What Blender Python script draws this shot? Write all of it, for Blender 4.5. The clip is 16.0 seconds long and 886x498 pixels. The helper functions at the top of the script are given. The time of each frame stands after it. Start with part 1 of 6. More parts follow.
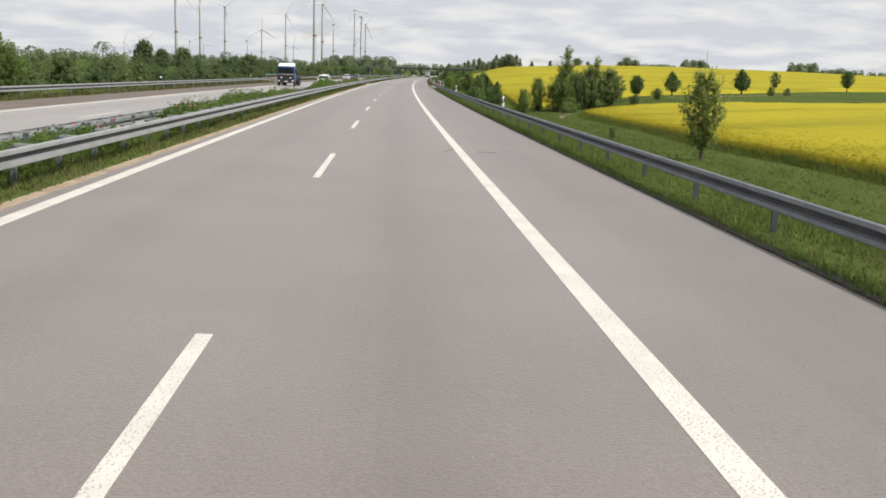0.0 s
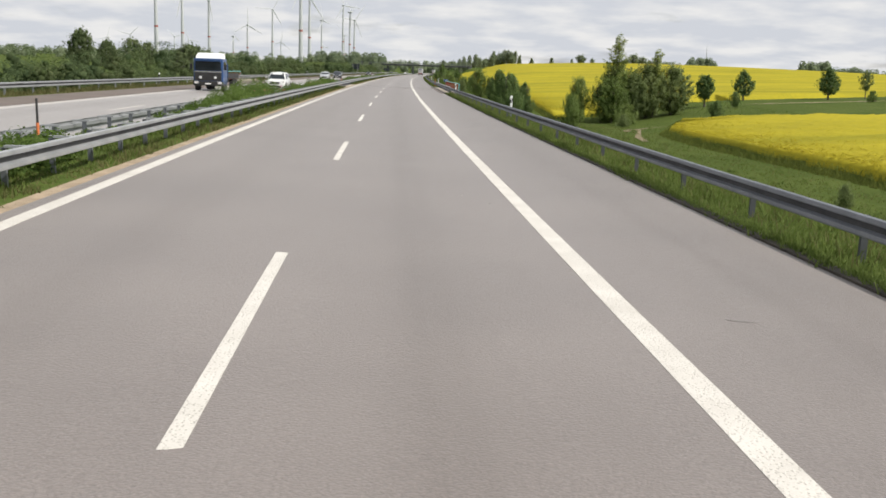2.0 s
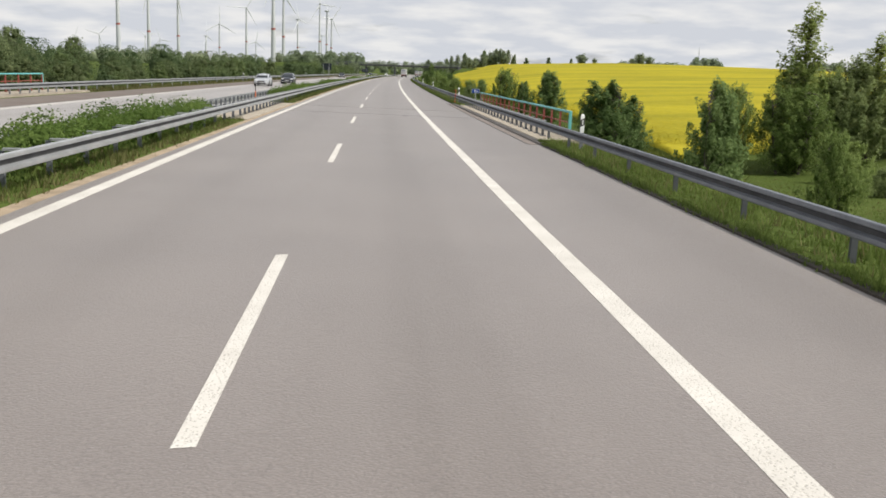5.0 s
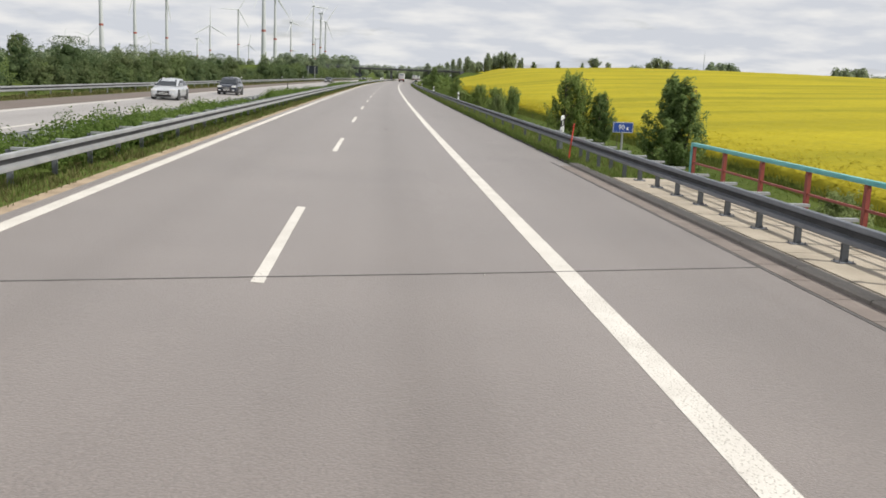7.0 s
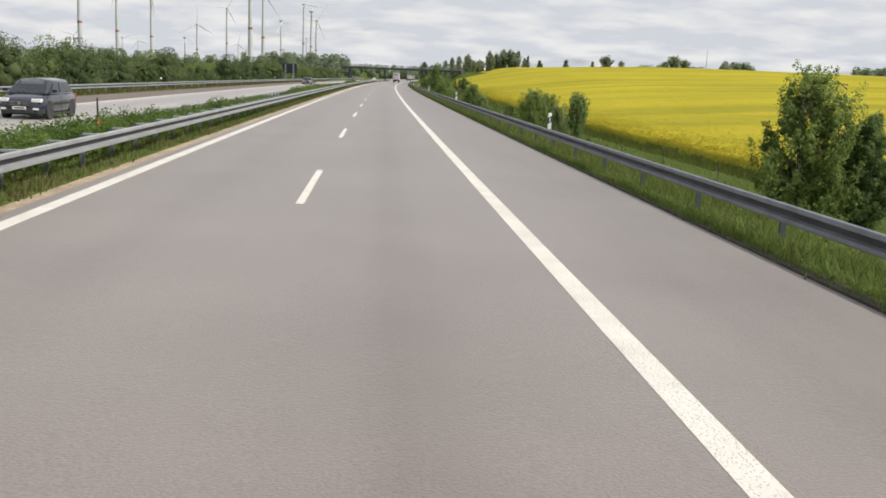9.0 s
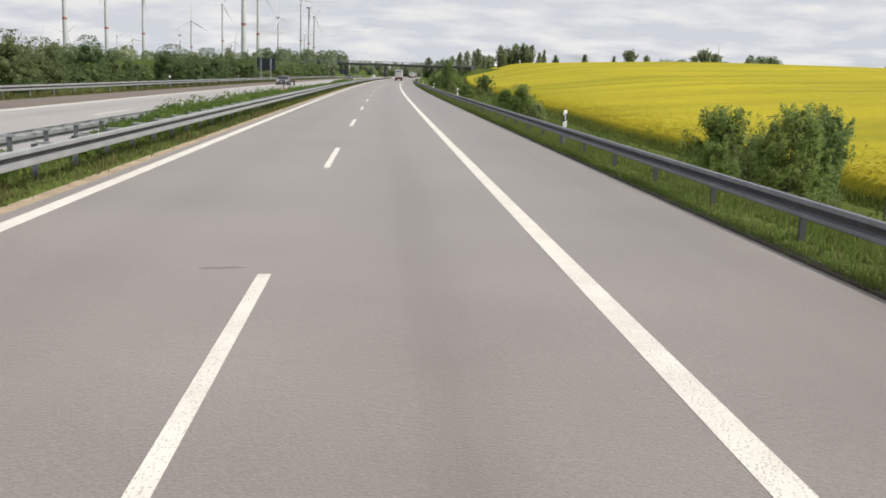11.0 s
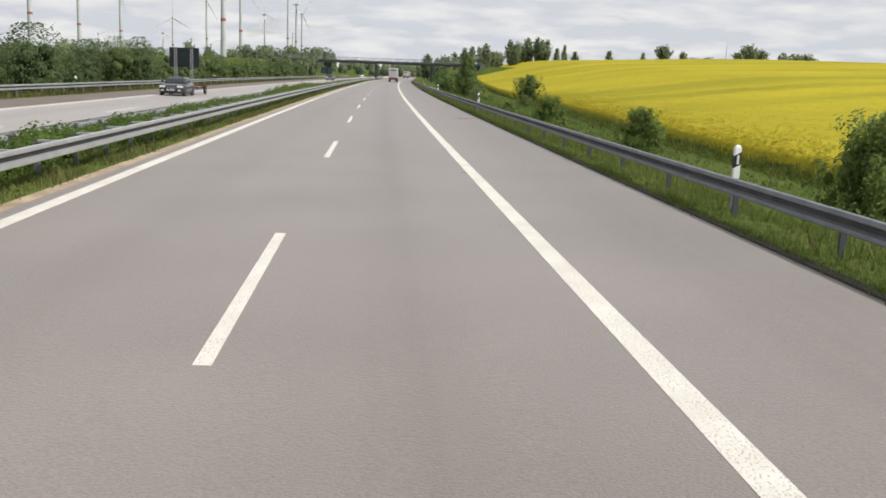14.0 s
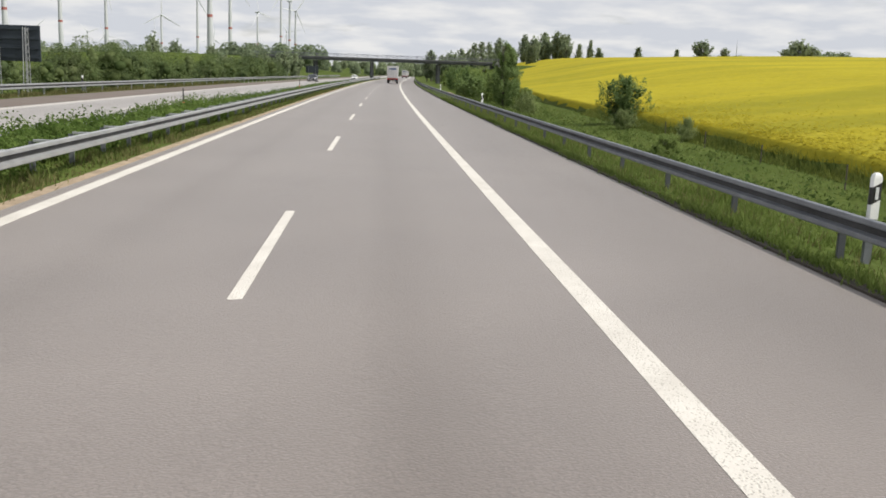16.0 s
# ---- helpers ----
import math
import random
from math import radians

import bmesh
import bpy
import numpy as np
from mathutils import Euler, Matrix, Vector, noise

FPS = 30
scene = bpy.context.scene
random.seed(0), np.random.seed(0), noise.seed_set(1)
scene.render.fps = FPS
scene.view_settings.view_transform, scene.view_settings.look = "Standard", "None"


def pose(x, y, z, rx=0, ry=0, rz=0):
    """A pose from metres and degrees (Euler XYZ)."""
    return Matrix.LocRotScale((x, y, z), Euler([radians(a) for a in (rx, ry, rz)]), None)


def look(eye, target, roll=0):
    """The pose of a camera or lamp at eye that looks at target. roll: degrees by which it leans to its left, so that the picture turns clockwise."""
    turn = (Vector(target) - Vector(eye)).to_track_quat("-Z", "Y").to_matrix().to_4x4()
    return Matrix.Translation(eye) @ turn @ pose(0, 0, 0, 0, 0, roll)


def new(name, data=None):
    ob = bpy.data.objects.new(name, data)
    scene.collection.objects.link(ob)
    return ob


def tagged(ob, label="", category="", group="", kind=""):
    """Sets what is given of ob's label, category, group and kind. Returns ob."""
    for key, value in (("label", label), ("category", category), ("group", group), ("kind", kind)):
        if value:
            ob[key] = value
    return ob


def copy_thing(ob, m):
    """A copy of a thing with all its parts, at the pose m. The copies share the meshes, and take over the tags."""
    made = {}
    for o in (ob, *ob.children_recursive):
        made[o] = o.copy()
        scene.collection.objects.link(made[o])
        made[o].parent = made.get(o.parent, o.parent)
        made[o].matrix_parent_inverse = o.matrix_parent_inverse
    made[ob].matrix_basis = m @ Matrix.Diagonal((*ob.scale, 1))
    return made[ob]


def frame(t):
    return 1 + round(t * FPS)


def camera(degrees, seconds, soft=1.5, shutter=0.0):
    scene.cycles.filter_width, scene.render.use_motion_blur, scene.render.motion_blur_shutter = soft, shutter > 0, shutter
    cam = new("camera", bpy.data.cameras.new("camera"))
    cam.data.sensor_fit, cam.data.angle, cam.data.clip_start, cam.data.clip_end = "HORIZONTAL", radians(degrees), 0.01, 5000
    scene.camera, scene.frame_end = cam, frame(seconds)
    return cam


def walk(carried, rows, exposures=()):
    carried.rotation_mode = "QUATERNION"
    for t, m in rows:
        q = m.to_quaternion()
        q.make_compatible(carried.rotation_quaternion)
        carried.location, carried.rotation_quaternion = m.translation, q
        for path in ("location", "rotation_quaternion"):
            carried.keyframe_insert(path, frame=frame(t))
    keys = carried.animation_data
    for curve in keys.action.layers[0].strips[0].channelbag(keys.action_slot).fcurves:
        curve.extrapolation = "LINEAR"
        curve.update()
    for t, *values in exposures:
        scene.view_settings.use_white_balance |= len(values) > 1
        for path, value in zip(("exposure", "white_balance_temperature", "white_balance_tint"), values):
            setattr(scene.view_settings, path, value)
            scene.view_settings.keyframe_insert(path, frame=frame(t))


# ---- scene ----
cam = camera(51.68, 16.0, soft=1.7)
PATH = [
    (0, 1.526, -1.908, 2.253, 79.195, -1.634, -3.909),
    (0.5, 1.614, 12.798, 2.254, 79.348, -1.651, -3.973),
    (1, 1.673, 24.335, 2.278, 79.201, -1.530, -4.032),
    (1.5, 1.799, 35.556, 2.279, 79.362, -1.529, -4.041),
    (2, 1.916, 48.556, 2.264, 79.054, -1.882, -4.563),
    (2.5, 2.025, 59.571, 2.268, 79.321, -2.710, -6.148),
    (3, 2.305, 73.046, 2.292, 79.133, -1.814, -5.172),
    (3.5, 2.506, 83.900, 2.287, 79.222, -2.034, -5.245),
    (4, 2.841, 97.298, 2.310, 79.157, -2.078, -5.509),
    (6.5, 4.727, 155.302, 2.268, 79.225, -1.940, -6.117),
    (7, 5.279, 169.748, 2.295, 79.441, -2.205, -6.176),
    (7.5, 5.691, 180.345, 2.341, 79.418, -1.983, -6.299),
    (8, 6.241, 193.249, 2.234, 79.152, -2.220, -6.447),
    (8.5, 6.717, 205.328, 2.311, 79.465, -2.282, -6.615),
    (11, 9.381, 265.394, 2.279, 79.273, -1.901, -6.670),
    (11.5, 9.881, 276.923, 2.284, 79.242, -1.876, -6.766),
    (12, 10.454, 288.256, 2.280, 79.287, -1.990, -6.853),
    (12.5, 11.015, 298.926, 2.280, 79.254, -2.361, -7.040),
    (13, 11.752, 312.697, 2.265, 79.246, -2.039, -7.127),
    (13.5, 12.462, 326.256, 2.292, 79.233, -2.183, -7.158),
    (14, 12.985, 334.558, 2.289, 79.256, -1.943, -7.251),
    (14.5, 13.869, 349.981, 2.293, 79.349, -1.983, -7.333),
    (15, 14.534, 362.043, 2.282, 79.345, -2.584, -7.391),
    (15.5, 15.272, 374.100, 2.264, 79.333, -1.814, -7.426),
    (16, 16.009, 386.328, 2.294, 79.228, -1.979, -7.497),
]
walk(cam, [(t, pose(*p)) for t, *p in PATH], exposures=[(0, 0.55), (16, 0.55)])

# ---- world, sun ----
SUN_ELEVATION, SUN_TURN = 48.0, 112.0          # degrees; the turn is clockwise from straight ahead
sun_way = Vector((math.sin(radians(SUN_TURN)) * math.cos(radians(SUN_ELEVATION)),
                  math.cos(radians(SUN_TURN)) * math.cos(radians(SUN_ELEVATION)), math.sin(radians(SUN_ELEVATION))))
sun_data = bpy.data.lights.new("sun", "SUN")
sun_data.energy, sun_data.angle, sun_data.color = 3.4, radians(0.6), (1.0, 0.955, 0.88)
sun = new("sun", sun_data)
sun.matrix_world = look(sun_way * 50, (0, 0, 0))

world = bpy.data.worlds.new("cloudy_sky")
scene.world = world
world.use_nodes = True
wn, wl = world.node_tree.nodes, world.node_tree.links
wn.clear()
w_out = wn.new("ShaderNodeOutputWorld")
w_mix = wn.new("ShaderNodeMixShader")
w_sky = wn.new("ShaderNodeTexSky")
w_sky.sky_type, w_sky.sun_disc = "NISHITA", False
w_sky.sun_elevation, w_sky.sun_rotation = radians(SUN_ELEVATION), radians(SUN_TURN)
w_sky.air_density, w_sky.dust_density = 1.2, 2.5
w_bg = wn.new("ShaderNodeBackground")
w_bg.inputs["Strength"].default_value = 0.075
w_cl = wn.new("ShaderNodeBackground")
w_cl.inputs["Strength"].default_value = 0.56
w_tc = wn.new("ShaderNodeTexCoord")
w_sep = wn.new("ShaderNodeSeparateXYZ")
w_add = wn.new("ShaderNodeMath"); w_add.operation = "ADD"; w_add.inputs[1].default_value = 0.16
w_max = wn.new("ShaderNodeMath"); w_max.operation = "MAXIMUM"; w_max.inputs[1].default_value = 0.05
w_dx = wn.new("ShaderNodeMath"); w_dx.operation = "DIVIDE"
w_dy = wn.new("ShaderNodeMath"); w_dy.operation = "DIVIDE"
w_com = wn.new("ShaderNodeCombineXYZ")
w_no = wn.new("ShaderNodeTexNoise")
w_no.inputs["Scale"].default_value, w_no.inputs["Detail"].default_value = 1.15, 7.0
w_no.inputs["Roughness"].default_value = 0.56
w_no2 = wn.new("ShaderNodeTexNoise")
w_no2.inputs["Scale"].default_value, w_no2.inputs["Detail"].default_value = 2.6, 8.0
w_r1 = wn.new("ShaderNodeValToRGB")
w_r1.color_ramp.elements[0].position, w_r1.color_ramp.elements[1].position = 0.16, 0.40
w_r2 = wn.new("ShaderNodeValToRGB")
w_r2.color_ramp.elements[0].position, w_r2.color_ramp.elements[1].position = 0.43, 0.64
w_r2.color_ramp.elements[0].color = (0.775, 0.805, 0.868, 1)
w_r2.color_ramp.elements[1].color = (1.01, 1.005, 1.0, 1)
wl.new(w_tc.outputs["Generated"], w_sep.inputs[0])
wl.new(w_sep.outputs["Z"], w_add.inputs[0])
wl.new(w_add.outputs[0], w_max.inputs[0])
for axis, node in (("X", w_dx), ("Y", w_dy)):
    wl.new(w_sep.outputs[axis], node.inputs[0])
    wl.new(w_max.outputs[0], node.inputs[1])
    wl.new(node.outputs[0], w_com.inputs[axis])
wl.new(w_com.outputs[0], w_no.inputs["Vector"])
wl.new(w_com.outputs[0], w_no2.inputs["Vector"])
wl.new(w_no.outputs["Fac"], w_r1.inputs[0])
wl.new(w_no2.outputs["Fac"], w_r2.inputs[0])
wl.new(w_r2.outputs["Color"], w_cl.inputs["Color"])
wl.new(w_sky.outputs["Color"], w_bg.inputs["Color"])
wl.new(w_r1.outputs["Color"], w_mix.inputs["Fac"])
wl.new(w_bg.outputs[0], w_mix.inputs[1])
wl.new(w_cl.outputs[0], w_mix.inputs[2])
wl.new(w_mix.outputs[0], w_out.inputs["Surface"])


# ---- materials ----
def material(name, dark, light, scale=4.0, fine=40.0, rough=0.7, metal=0.0, bump=0.2, bump_scale=None, spread=0.0,
             gloss=0.5, fine_mix=0.35, coat=0.0, see_through=0.0, island=0.0):
    """Two noises mix two colours; a fine one also lifts the surface. spread: tint by object; island: tint by loose piece."""
    m = bpy.data.materials.new(name)
    m.use_nodes = True
    n, l = m.node_tree.nodes, m.node_tree.links
    b = n["Principled BSDF"]
    tc = n.new("ShaderNodeTexCoord")
    big, small = n.new("ShaderNodeTexNoise"), n.new("ShaderNodeTexNoise")
    big.inputs["Scale"].default_value, big.inputs["Detail"].default_value = scale, 5
    small.inputs["Scale"].default_value, small.inputs["Detail"].default_value = fine, 3
    l.new(tc.outputs["Object"], big.inputs["Vector"])
    l.new(tc.outputs["Object"], small.inputs["Vector"])
    f = n.new("ShaderNodeMix")
    f.inputs[0].default_value = fine_mix
    l.new(big.outputs["Fac"], f.inputs[2])
    l.new(small.outputs["Fac"], f.inputs[3])
    last = f.outputs[0]
    for amount, node, out in ((spread, "ShaderNodeObjectInfo", "Random"), (island, "ShaderNodeNewGeometry", "Random Per Island")):
        if amount:
            src, mul, add = n.new(node), n.new("ShaderNodeMath"), n.new("ShaderNodeMath")
            mul.operation, add.operation = "MULTIPLY_ADD", "ADD"
            mul.inputs[1].default_value, mul.inputs[2].default_value = amount, -amount / 2
            l.new(src.outputs[out], mul.inputs[0])
            l.new(mul.outputs[0], add.inputs[0])
            l.new(last, add.inputs[1])
            last = add.outputs[0]
    ramp = n.new("ShaderNodeValToRGB")
    ramp.color_ramp.elements[0].position, ramp.color_ramp.elements[1].position = 0.32, 0.68
    ramp.color_ramp.elements[0].color = (*dark, 1)
    ramp.color_ramp.elements[1].color = (*light, 1)
    l.new(last, ramp.inputs[0])
    l.new(ramp.outputs[0], b.inputs["Base Color"])
    b.inputs["Roughness"].default_value, b.inputs["Metallic"].default_value = rough, metal
    b.inputs["Coat Weight"].default_value = coat
    b.inputs["Specular IOR Level"].default_value = gloss
    if see_through:
        tr, mix = n.new("ShaderNodeBsdfTranslucent"), n.new("ShaderNodeMixShader")
        l.new(ramp.outputs[0], tr.inputs["Color"])
        mix.inputs[0].default_value = see_through
        l.new(b.outputs[0], mix.inputs[1])
        l.new(tr.outputs[0], mix.inputs[2])
        l.new(mix.outputs[0], n["Material Output"].inputs["Surface"])
    if bump:
        bp = n.new("ShaderNodeBump")
        bp.inputs["Strength"].default_value = bump
        bp.inputs["Distance"].default_value = bump_scale or 0.02
        l.new(small.outputs["Fac"], bp.inputs["Height"])
        l.new(bp.outputs[0], b.inputs["Normal"])
    return m


def road_surface(name, dark, light, lane_middles):
    """Worn asphalt: u across and s along the road lie in the UV map; drip stains run down the lane middles."""
    m = material(name, dark, light, scale=0.30, fine=42.0, rough=0.50, bump=0.7, bump_scale=0.012, fine_mix=0.66, gloss=0.75)
    n, l = m.node_tree.nodes, m.node_tree.links
    b = n["Principled BSDF"]
    b.inputs["Sheen Weight"].default_value, b.inputs["Sheen Roughness"].default_value = 0.24, 0.32
    ramp = next(x for x in n if x.type == "VALTORGB")
    uv, sep = n.new("ShaderNodeUVMap"), n.new("ShaderNodeSeparateXYZ")
    uv.uv_map = "UVMap"
    l.new(uv.outputs[0], sep.inputs[0])
    mp, streak = n.new("ShaderNodeMapping"), n.new("ShaderNodeTexNoise")
    mp.inputs["Scale"].default_value = (2.2, 0.02, 1)
    streak.inputs["Scale"].default_value, streak.inputs["Detail"].default_value = 1.0, 4
    l.new(uv.outputs[0], mp.inputs[0])
    l.new(mp.outputs[0], streak.inputs["Vector"])
    total = None
    for middle, width, depth in lane_middles:
        sub, ab, mr = n.new("ShaderNodeMath"), n.new("ShaderNodeMath"), n.new("ShaderNodeMapRange")
        sub.operation, sub.inputs[1].default_value = "SUBTRACT", middle
        ab.operation = "ABSOLUTE"
        mr.interpolation_type = "SMOOTHSTEP"
        mr.inputs["From Min"].default_value, mr.inputs["From Max"].default_value = 0.0, width
        mr.inputs["To Min"].default_value, mr.inputs["To Max"].default_value = depth, 0.0
        l.new(sep.outputs["X"], sub.inputs[0])
        l.new(sub.outputs[0], ab.inputs[0])
        l.new(ab.outputs[0], mr.inputs["Value"])
        if total is None:
            total = mr.outputs[0]
        else:
            ad = n.new("ShaderNodeMath")
            l.new(total, ad.inputs[0])
            l.new(mr.outputs[0], ad.inputs[1])
            total = ad.outputs[0]
    sm = n.new("ShaderNodeMath")
    sm.operation = "MULTIPLY"
    st2 = n.new("ShaderNodeMapRange")
    st2.inputs["From Min"].default_value, st2.inputs["From Max"].default_value = 0.3, 0.7
    st2.inputs["To Min"].default_value, st2.inputs["To Max"].default_value = 0.55, 1.3
    l.new(streak.outputs["Fac"], st2.inputs["Value"])
    l.new(total, sm.inputs[0])
    l.new(st2.outputs[0], sm.inputs[1])
    mix = n.new("ShaderNodeMix")
    mix.data_type, mix.blend_type = "RGBA", "MULTIPLY"
    socks = [s for s in mix.inputs if s.type == "RGBA"]
    socks[1].default_value = (0.57, 0.535, 0.50, 1)
    l.new(sm.outputs[0], mix.inputs[0])
    l.new(ramp.outputs[0], socks[0])
    l.new([s for s in mix.outputs if s.type == "RGBA"][0], b.inputs["Base Color"])
    return m


M_ROAD = road_surface("worn_asphalt", (0.133, 0.114, 0.105), (0.217, 0.188, 0.172), [(1.75, 0.95, 0.36), (-1.9, 0.8, 0.22), (0.75, 0.5, 0.08), (2.75, 0.5, 0.08), (5.9, 2.1, 0.40)])
M_OPP = road_surface("opposite_asphalt", (0.220, 0.202, 0.190), (0.288, 0.265, 0.250), [(-13.4, 0.9, 0.3), (-9.6, 0.8, 0.25)])
M_OLD = material("brown_asphalt", (0.098, 0.078, 0.066), (0.150, 0.122, 0.104), 0.4, 110, 0.85, bump=0.5, bump_scale=0.006)
M_PAINT = material("road_paint", (0.47, 0.445, 0.405), (0.61, 0.585, 0.54), 1.5, 55, 0.6, bump=0.75, bump_scale=0.012, fine_mix=0.4)


def dimple(m, scale, depth, dark):
    """Round pits a few centimetres apart, a little dirt in each."""
    n, l = m.node_tree.nodes, m.node_tree.links
    b, ramp = n["Principled BSDF"], next(x for x in n if x.type == "VALTORGB")
    tc, vo, mr, bp = n.new("ShaderNodeTexCoord"), n.new("ShaderNodeTexVoronoi"), n.new("ShaderNodeMapRange"), n.new("ShaderNodeBump")
    vo.inputs["Scale"].default_value = scale
    l.new(tc.outputs["Object"], vo.inputs["Vector"])
    mr.inputs["From Min"].default_value, mr.inputs["From Max"].default_value = 0.12, 0.42
    l.new(vo.outputs["Distance"], mr.inputs["Value"])
    bp.inputs["Strength"].default_value, bp.inputs["Distance"].default_value = 1.0, depth
    l.new(mr.outputs[0], bp.inputs["Height"])
    l.new(bp.outputs[0], b.inputs["Normal"])
    mix, inv = n.new("ShaderNodeMix"), n.new("ShaderNodeMapRange")
    inv.inputs["To Min"].default_value, inv.inputs["To Max"].default_value = 1.0, 0.0
    l.new(mr.outputs[0], inv.inputs["Value"])
    mix.data_type, mix.blend_type = "RGBA", "MULTIPLY"
    socks = [s for s in mix.inputs if s.type == "RGBA"]
    socks[1].default_value = (*dark, 1)
    l.new(inv.outputs[0], mix.inputs[0])
    l.new(ramp.outputs[0], socks[0])
    l.new([s for s in mix.outputs if s.type == "RGBA"][0], b.inputs["Base Color"])


dimple(M_PAINT, 31.0, 0.006, (0.86, 0.85, 0.835))
M_TAR = material("tar", (0.05, 0.047, 0.044), (0.10, 0.095, 0.09), 4, 60, 0.6)
M_STAIN = material("dark_stain", (0.135, 0.125, 0.118), (0.195, 0.18, 0.172), 3, 60, 0.85)
M_STREAK = material("brown_streak", (0.085, 0.070, 0.060), (0.135, 0.114, 0.100), 3, 60, 0.85)
M_GUTTER = material("gutter_asphalt", (0.125, 0.104, 0.092), (0.205, 0.172, 0.152), 1.5, 45, 0.8, bump=0.5, bump_scale=0.006)
M_CONC = material("concrete", (0.25, 0.215, 0.165), (0.40, 0.35, 0.28), 1.2, 40, 0.85, bump=0.3)
M_CONCD = material("weathered_concrete", (0.165, 0.147, 0.128), (0.27, 0.245, 0.215), 0.6, 20, 0.85)
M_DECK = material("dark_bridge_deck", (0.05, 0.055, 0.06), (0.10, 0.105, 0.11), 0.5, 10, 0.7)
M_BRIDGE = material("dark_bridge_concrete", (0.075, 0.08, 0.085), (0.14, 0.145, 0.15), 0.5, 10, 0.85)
M_SAND = material("sandy_gravel", (0.19, 0.145, 0.095), (0.43, 0.335, 0.235), 2.5, 30, 0.95, bump=0.8, bump_scale=0.03)
M_SOIL = material("bare_soil", (0.20, 0.13, 0.08), (0.36, 0.25, 0.16), 1.5, 25, 0.95, bump=0.6)
M_TRACK = material("sandy_track", (0.095, 0.090, 0.042), (0.235, 0.175, 0.100), 1.2, 20, 0.95, bump=0.5)
M_ZINC = material("galvanised_steel", (0.30, 0.312, 0.325), (0.45, 0.46, 0.468), 2.0, 30, 0.48, metal=0.55, bump=0.06)
# Dark zinc: weathering, and on the median posts their beam's shade as colour.
M_ZINCD = material("weathered_and_shaded_zinc", (0.135, 0.145, 0.162), (0.225, 0.238, 0.262), 2.0, 25, 0.55, metal=0.45, bump=0.08)
# Shoulder beam: darker than M_ZINC, the shade of its face mixed into the colour.
M_RAILSHADE = material("shaded_rail_steel", (0.165, 0.178, 0.200), (0.265, 0.280, 0.305), 2.0, 25, 0.52, metal=0.45, bump=0.08)
# Shoulder posts: the shade under their beam is put into a darker steel.
M_POSTSHADE = material("shaded_post_steel", (0.060, 0.066, 0.074), (0.105, 0.112, 0.122), 3.0, 30, 0.6, metal=0.3, bump=0.1)
M_GROUND = material("meadow_ground", (0.046, 0.070, 0.017), (0.088, 0.112, 0.030), 0.12, 3.0, 0.95, bump=0.7, bump_scale=0.2, fine_mix=0.5, gloss=0.02)
M_GRASS = material("grass_blades", (0.098, 0.142, 0.030), (0.172, 0.222, 0.062), 0.25, 6, 0.85, bump=0, see_through=0.42, island=0.4, gloss=0.15)
M_DRY = material("dry_grass", (0.085, 0.095, 0.030), (0.20, 0.185, 0.080), 0.4, 6, 0.85, bump=0, see_through=0.35, island=0.4, gloss=0.15)
M_RAPE = material("rapeseed_canopy", (0.250, 0.222, 0.024), (0.375, 0.320, 0.026), 0.035, 1.6, 0.95, bump=0.45, bump_scale=0.10, fine_mix=0.45, gloss=0.02)
M_FLOWER = material("rapeseed_flowers", (0.255, 0.226, 0.026), (0.380, 0.324, 0.028), 0.06, 5, 0.9, bump=0, see_through=0.6, island=0.25, gloss=0.02)


def crop_bands(m):
    """Soft olive bands along the drill rows, metres wide and some hundred metres long."""
    n, l = m.node_tree.nodes, m.node_tree.links
    b, ramp = n["Principled BSDF"], next(x for x in n if x.type == "VALTORGB")
    tc, mp, no, mr, mix = n.new("ShaderNodeTexCoord"), n.new("ShaderNodeMapping"), n.new("ShaderNodeTexNoise"), n.new("ShaderNodeMapRange"), n.new("ShaderNodeMix")
    mp.inputs["Scale"].default_value = (0.010, 0.075, 0.0)
    mp.inputs["Rotation"].default_value = (0, 0, 0.12)
    no.inputs["Scale"].default_value, no.inputs["Detail"].default_value = 1.0, 4
    l.new(tc.outputs["Object"], mp.inputs[0])
    l.new(mp.outputs[0], no.inputs["Vector"])
    mr.inputs["From Min"].default_value, mr.inputs["From Max"].default_value = 0.46, 0.66
    mr.inputs["To Max"].default_value = 0.75
    l.new(no.outputs["Fac"], mr.inputs["Value"])
    mix.data_type = "RGBA"
    socks = [s for s in mix.inputs if s.type == "RGBA"]
    l.new(ramp.outputs[0], socks[0])
    socks[1].default_value = (0.20, 0.19, 0.022, 1)
    l.new(mr.outputs[0], mix.inputs[0])
    l.new([s for s in mix.outputs if s.type == "RGBA"][0], b.inputs["Base Color"])


crop_bands(M_RAPE)
M_STEM = material("rapeseed_stems", (0.100, 0.135, 0.032), (0.190, 0.215, 0.052), 0.3, 5, 0.9, bump=0, see_through=0.35, island=0.4, gloss=0.1)
M_EDGE = material("dark_edge_soil", (0.030, 0.026, 0.020), (0.070, 0.060, 0.045), 2.0, 30, 0.95, bump=0.8, bump_scale=0.03)
M_GRIMESHADE = material("grime_with_shade", (0.035, 0.036, 0.038), (0.085, 0.086, 0.088), 1.5, 25, 0.85, bump=0.1)
M_BARK = material("grey_bark", (0.045, 0.038, 0.030), (0.115, 0.100, 0.082), 3, 25, 0.9, bump=0.6)


def leaves(name, dark, light):
    return material(name, dark, light, 0.35, 6, 0.8, bump=0, see_through=0.54, island=0.34, spread=0.2, gloss=0.05)


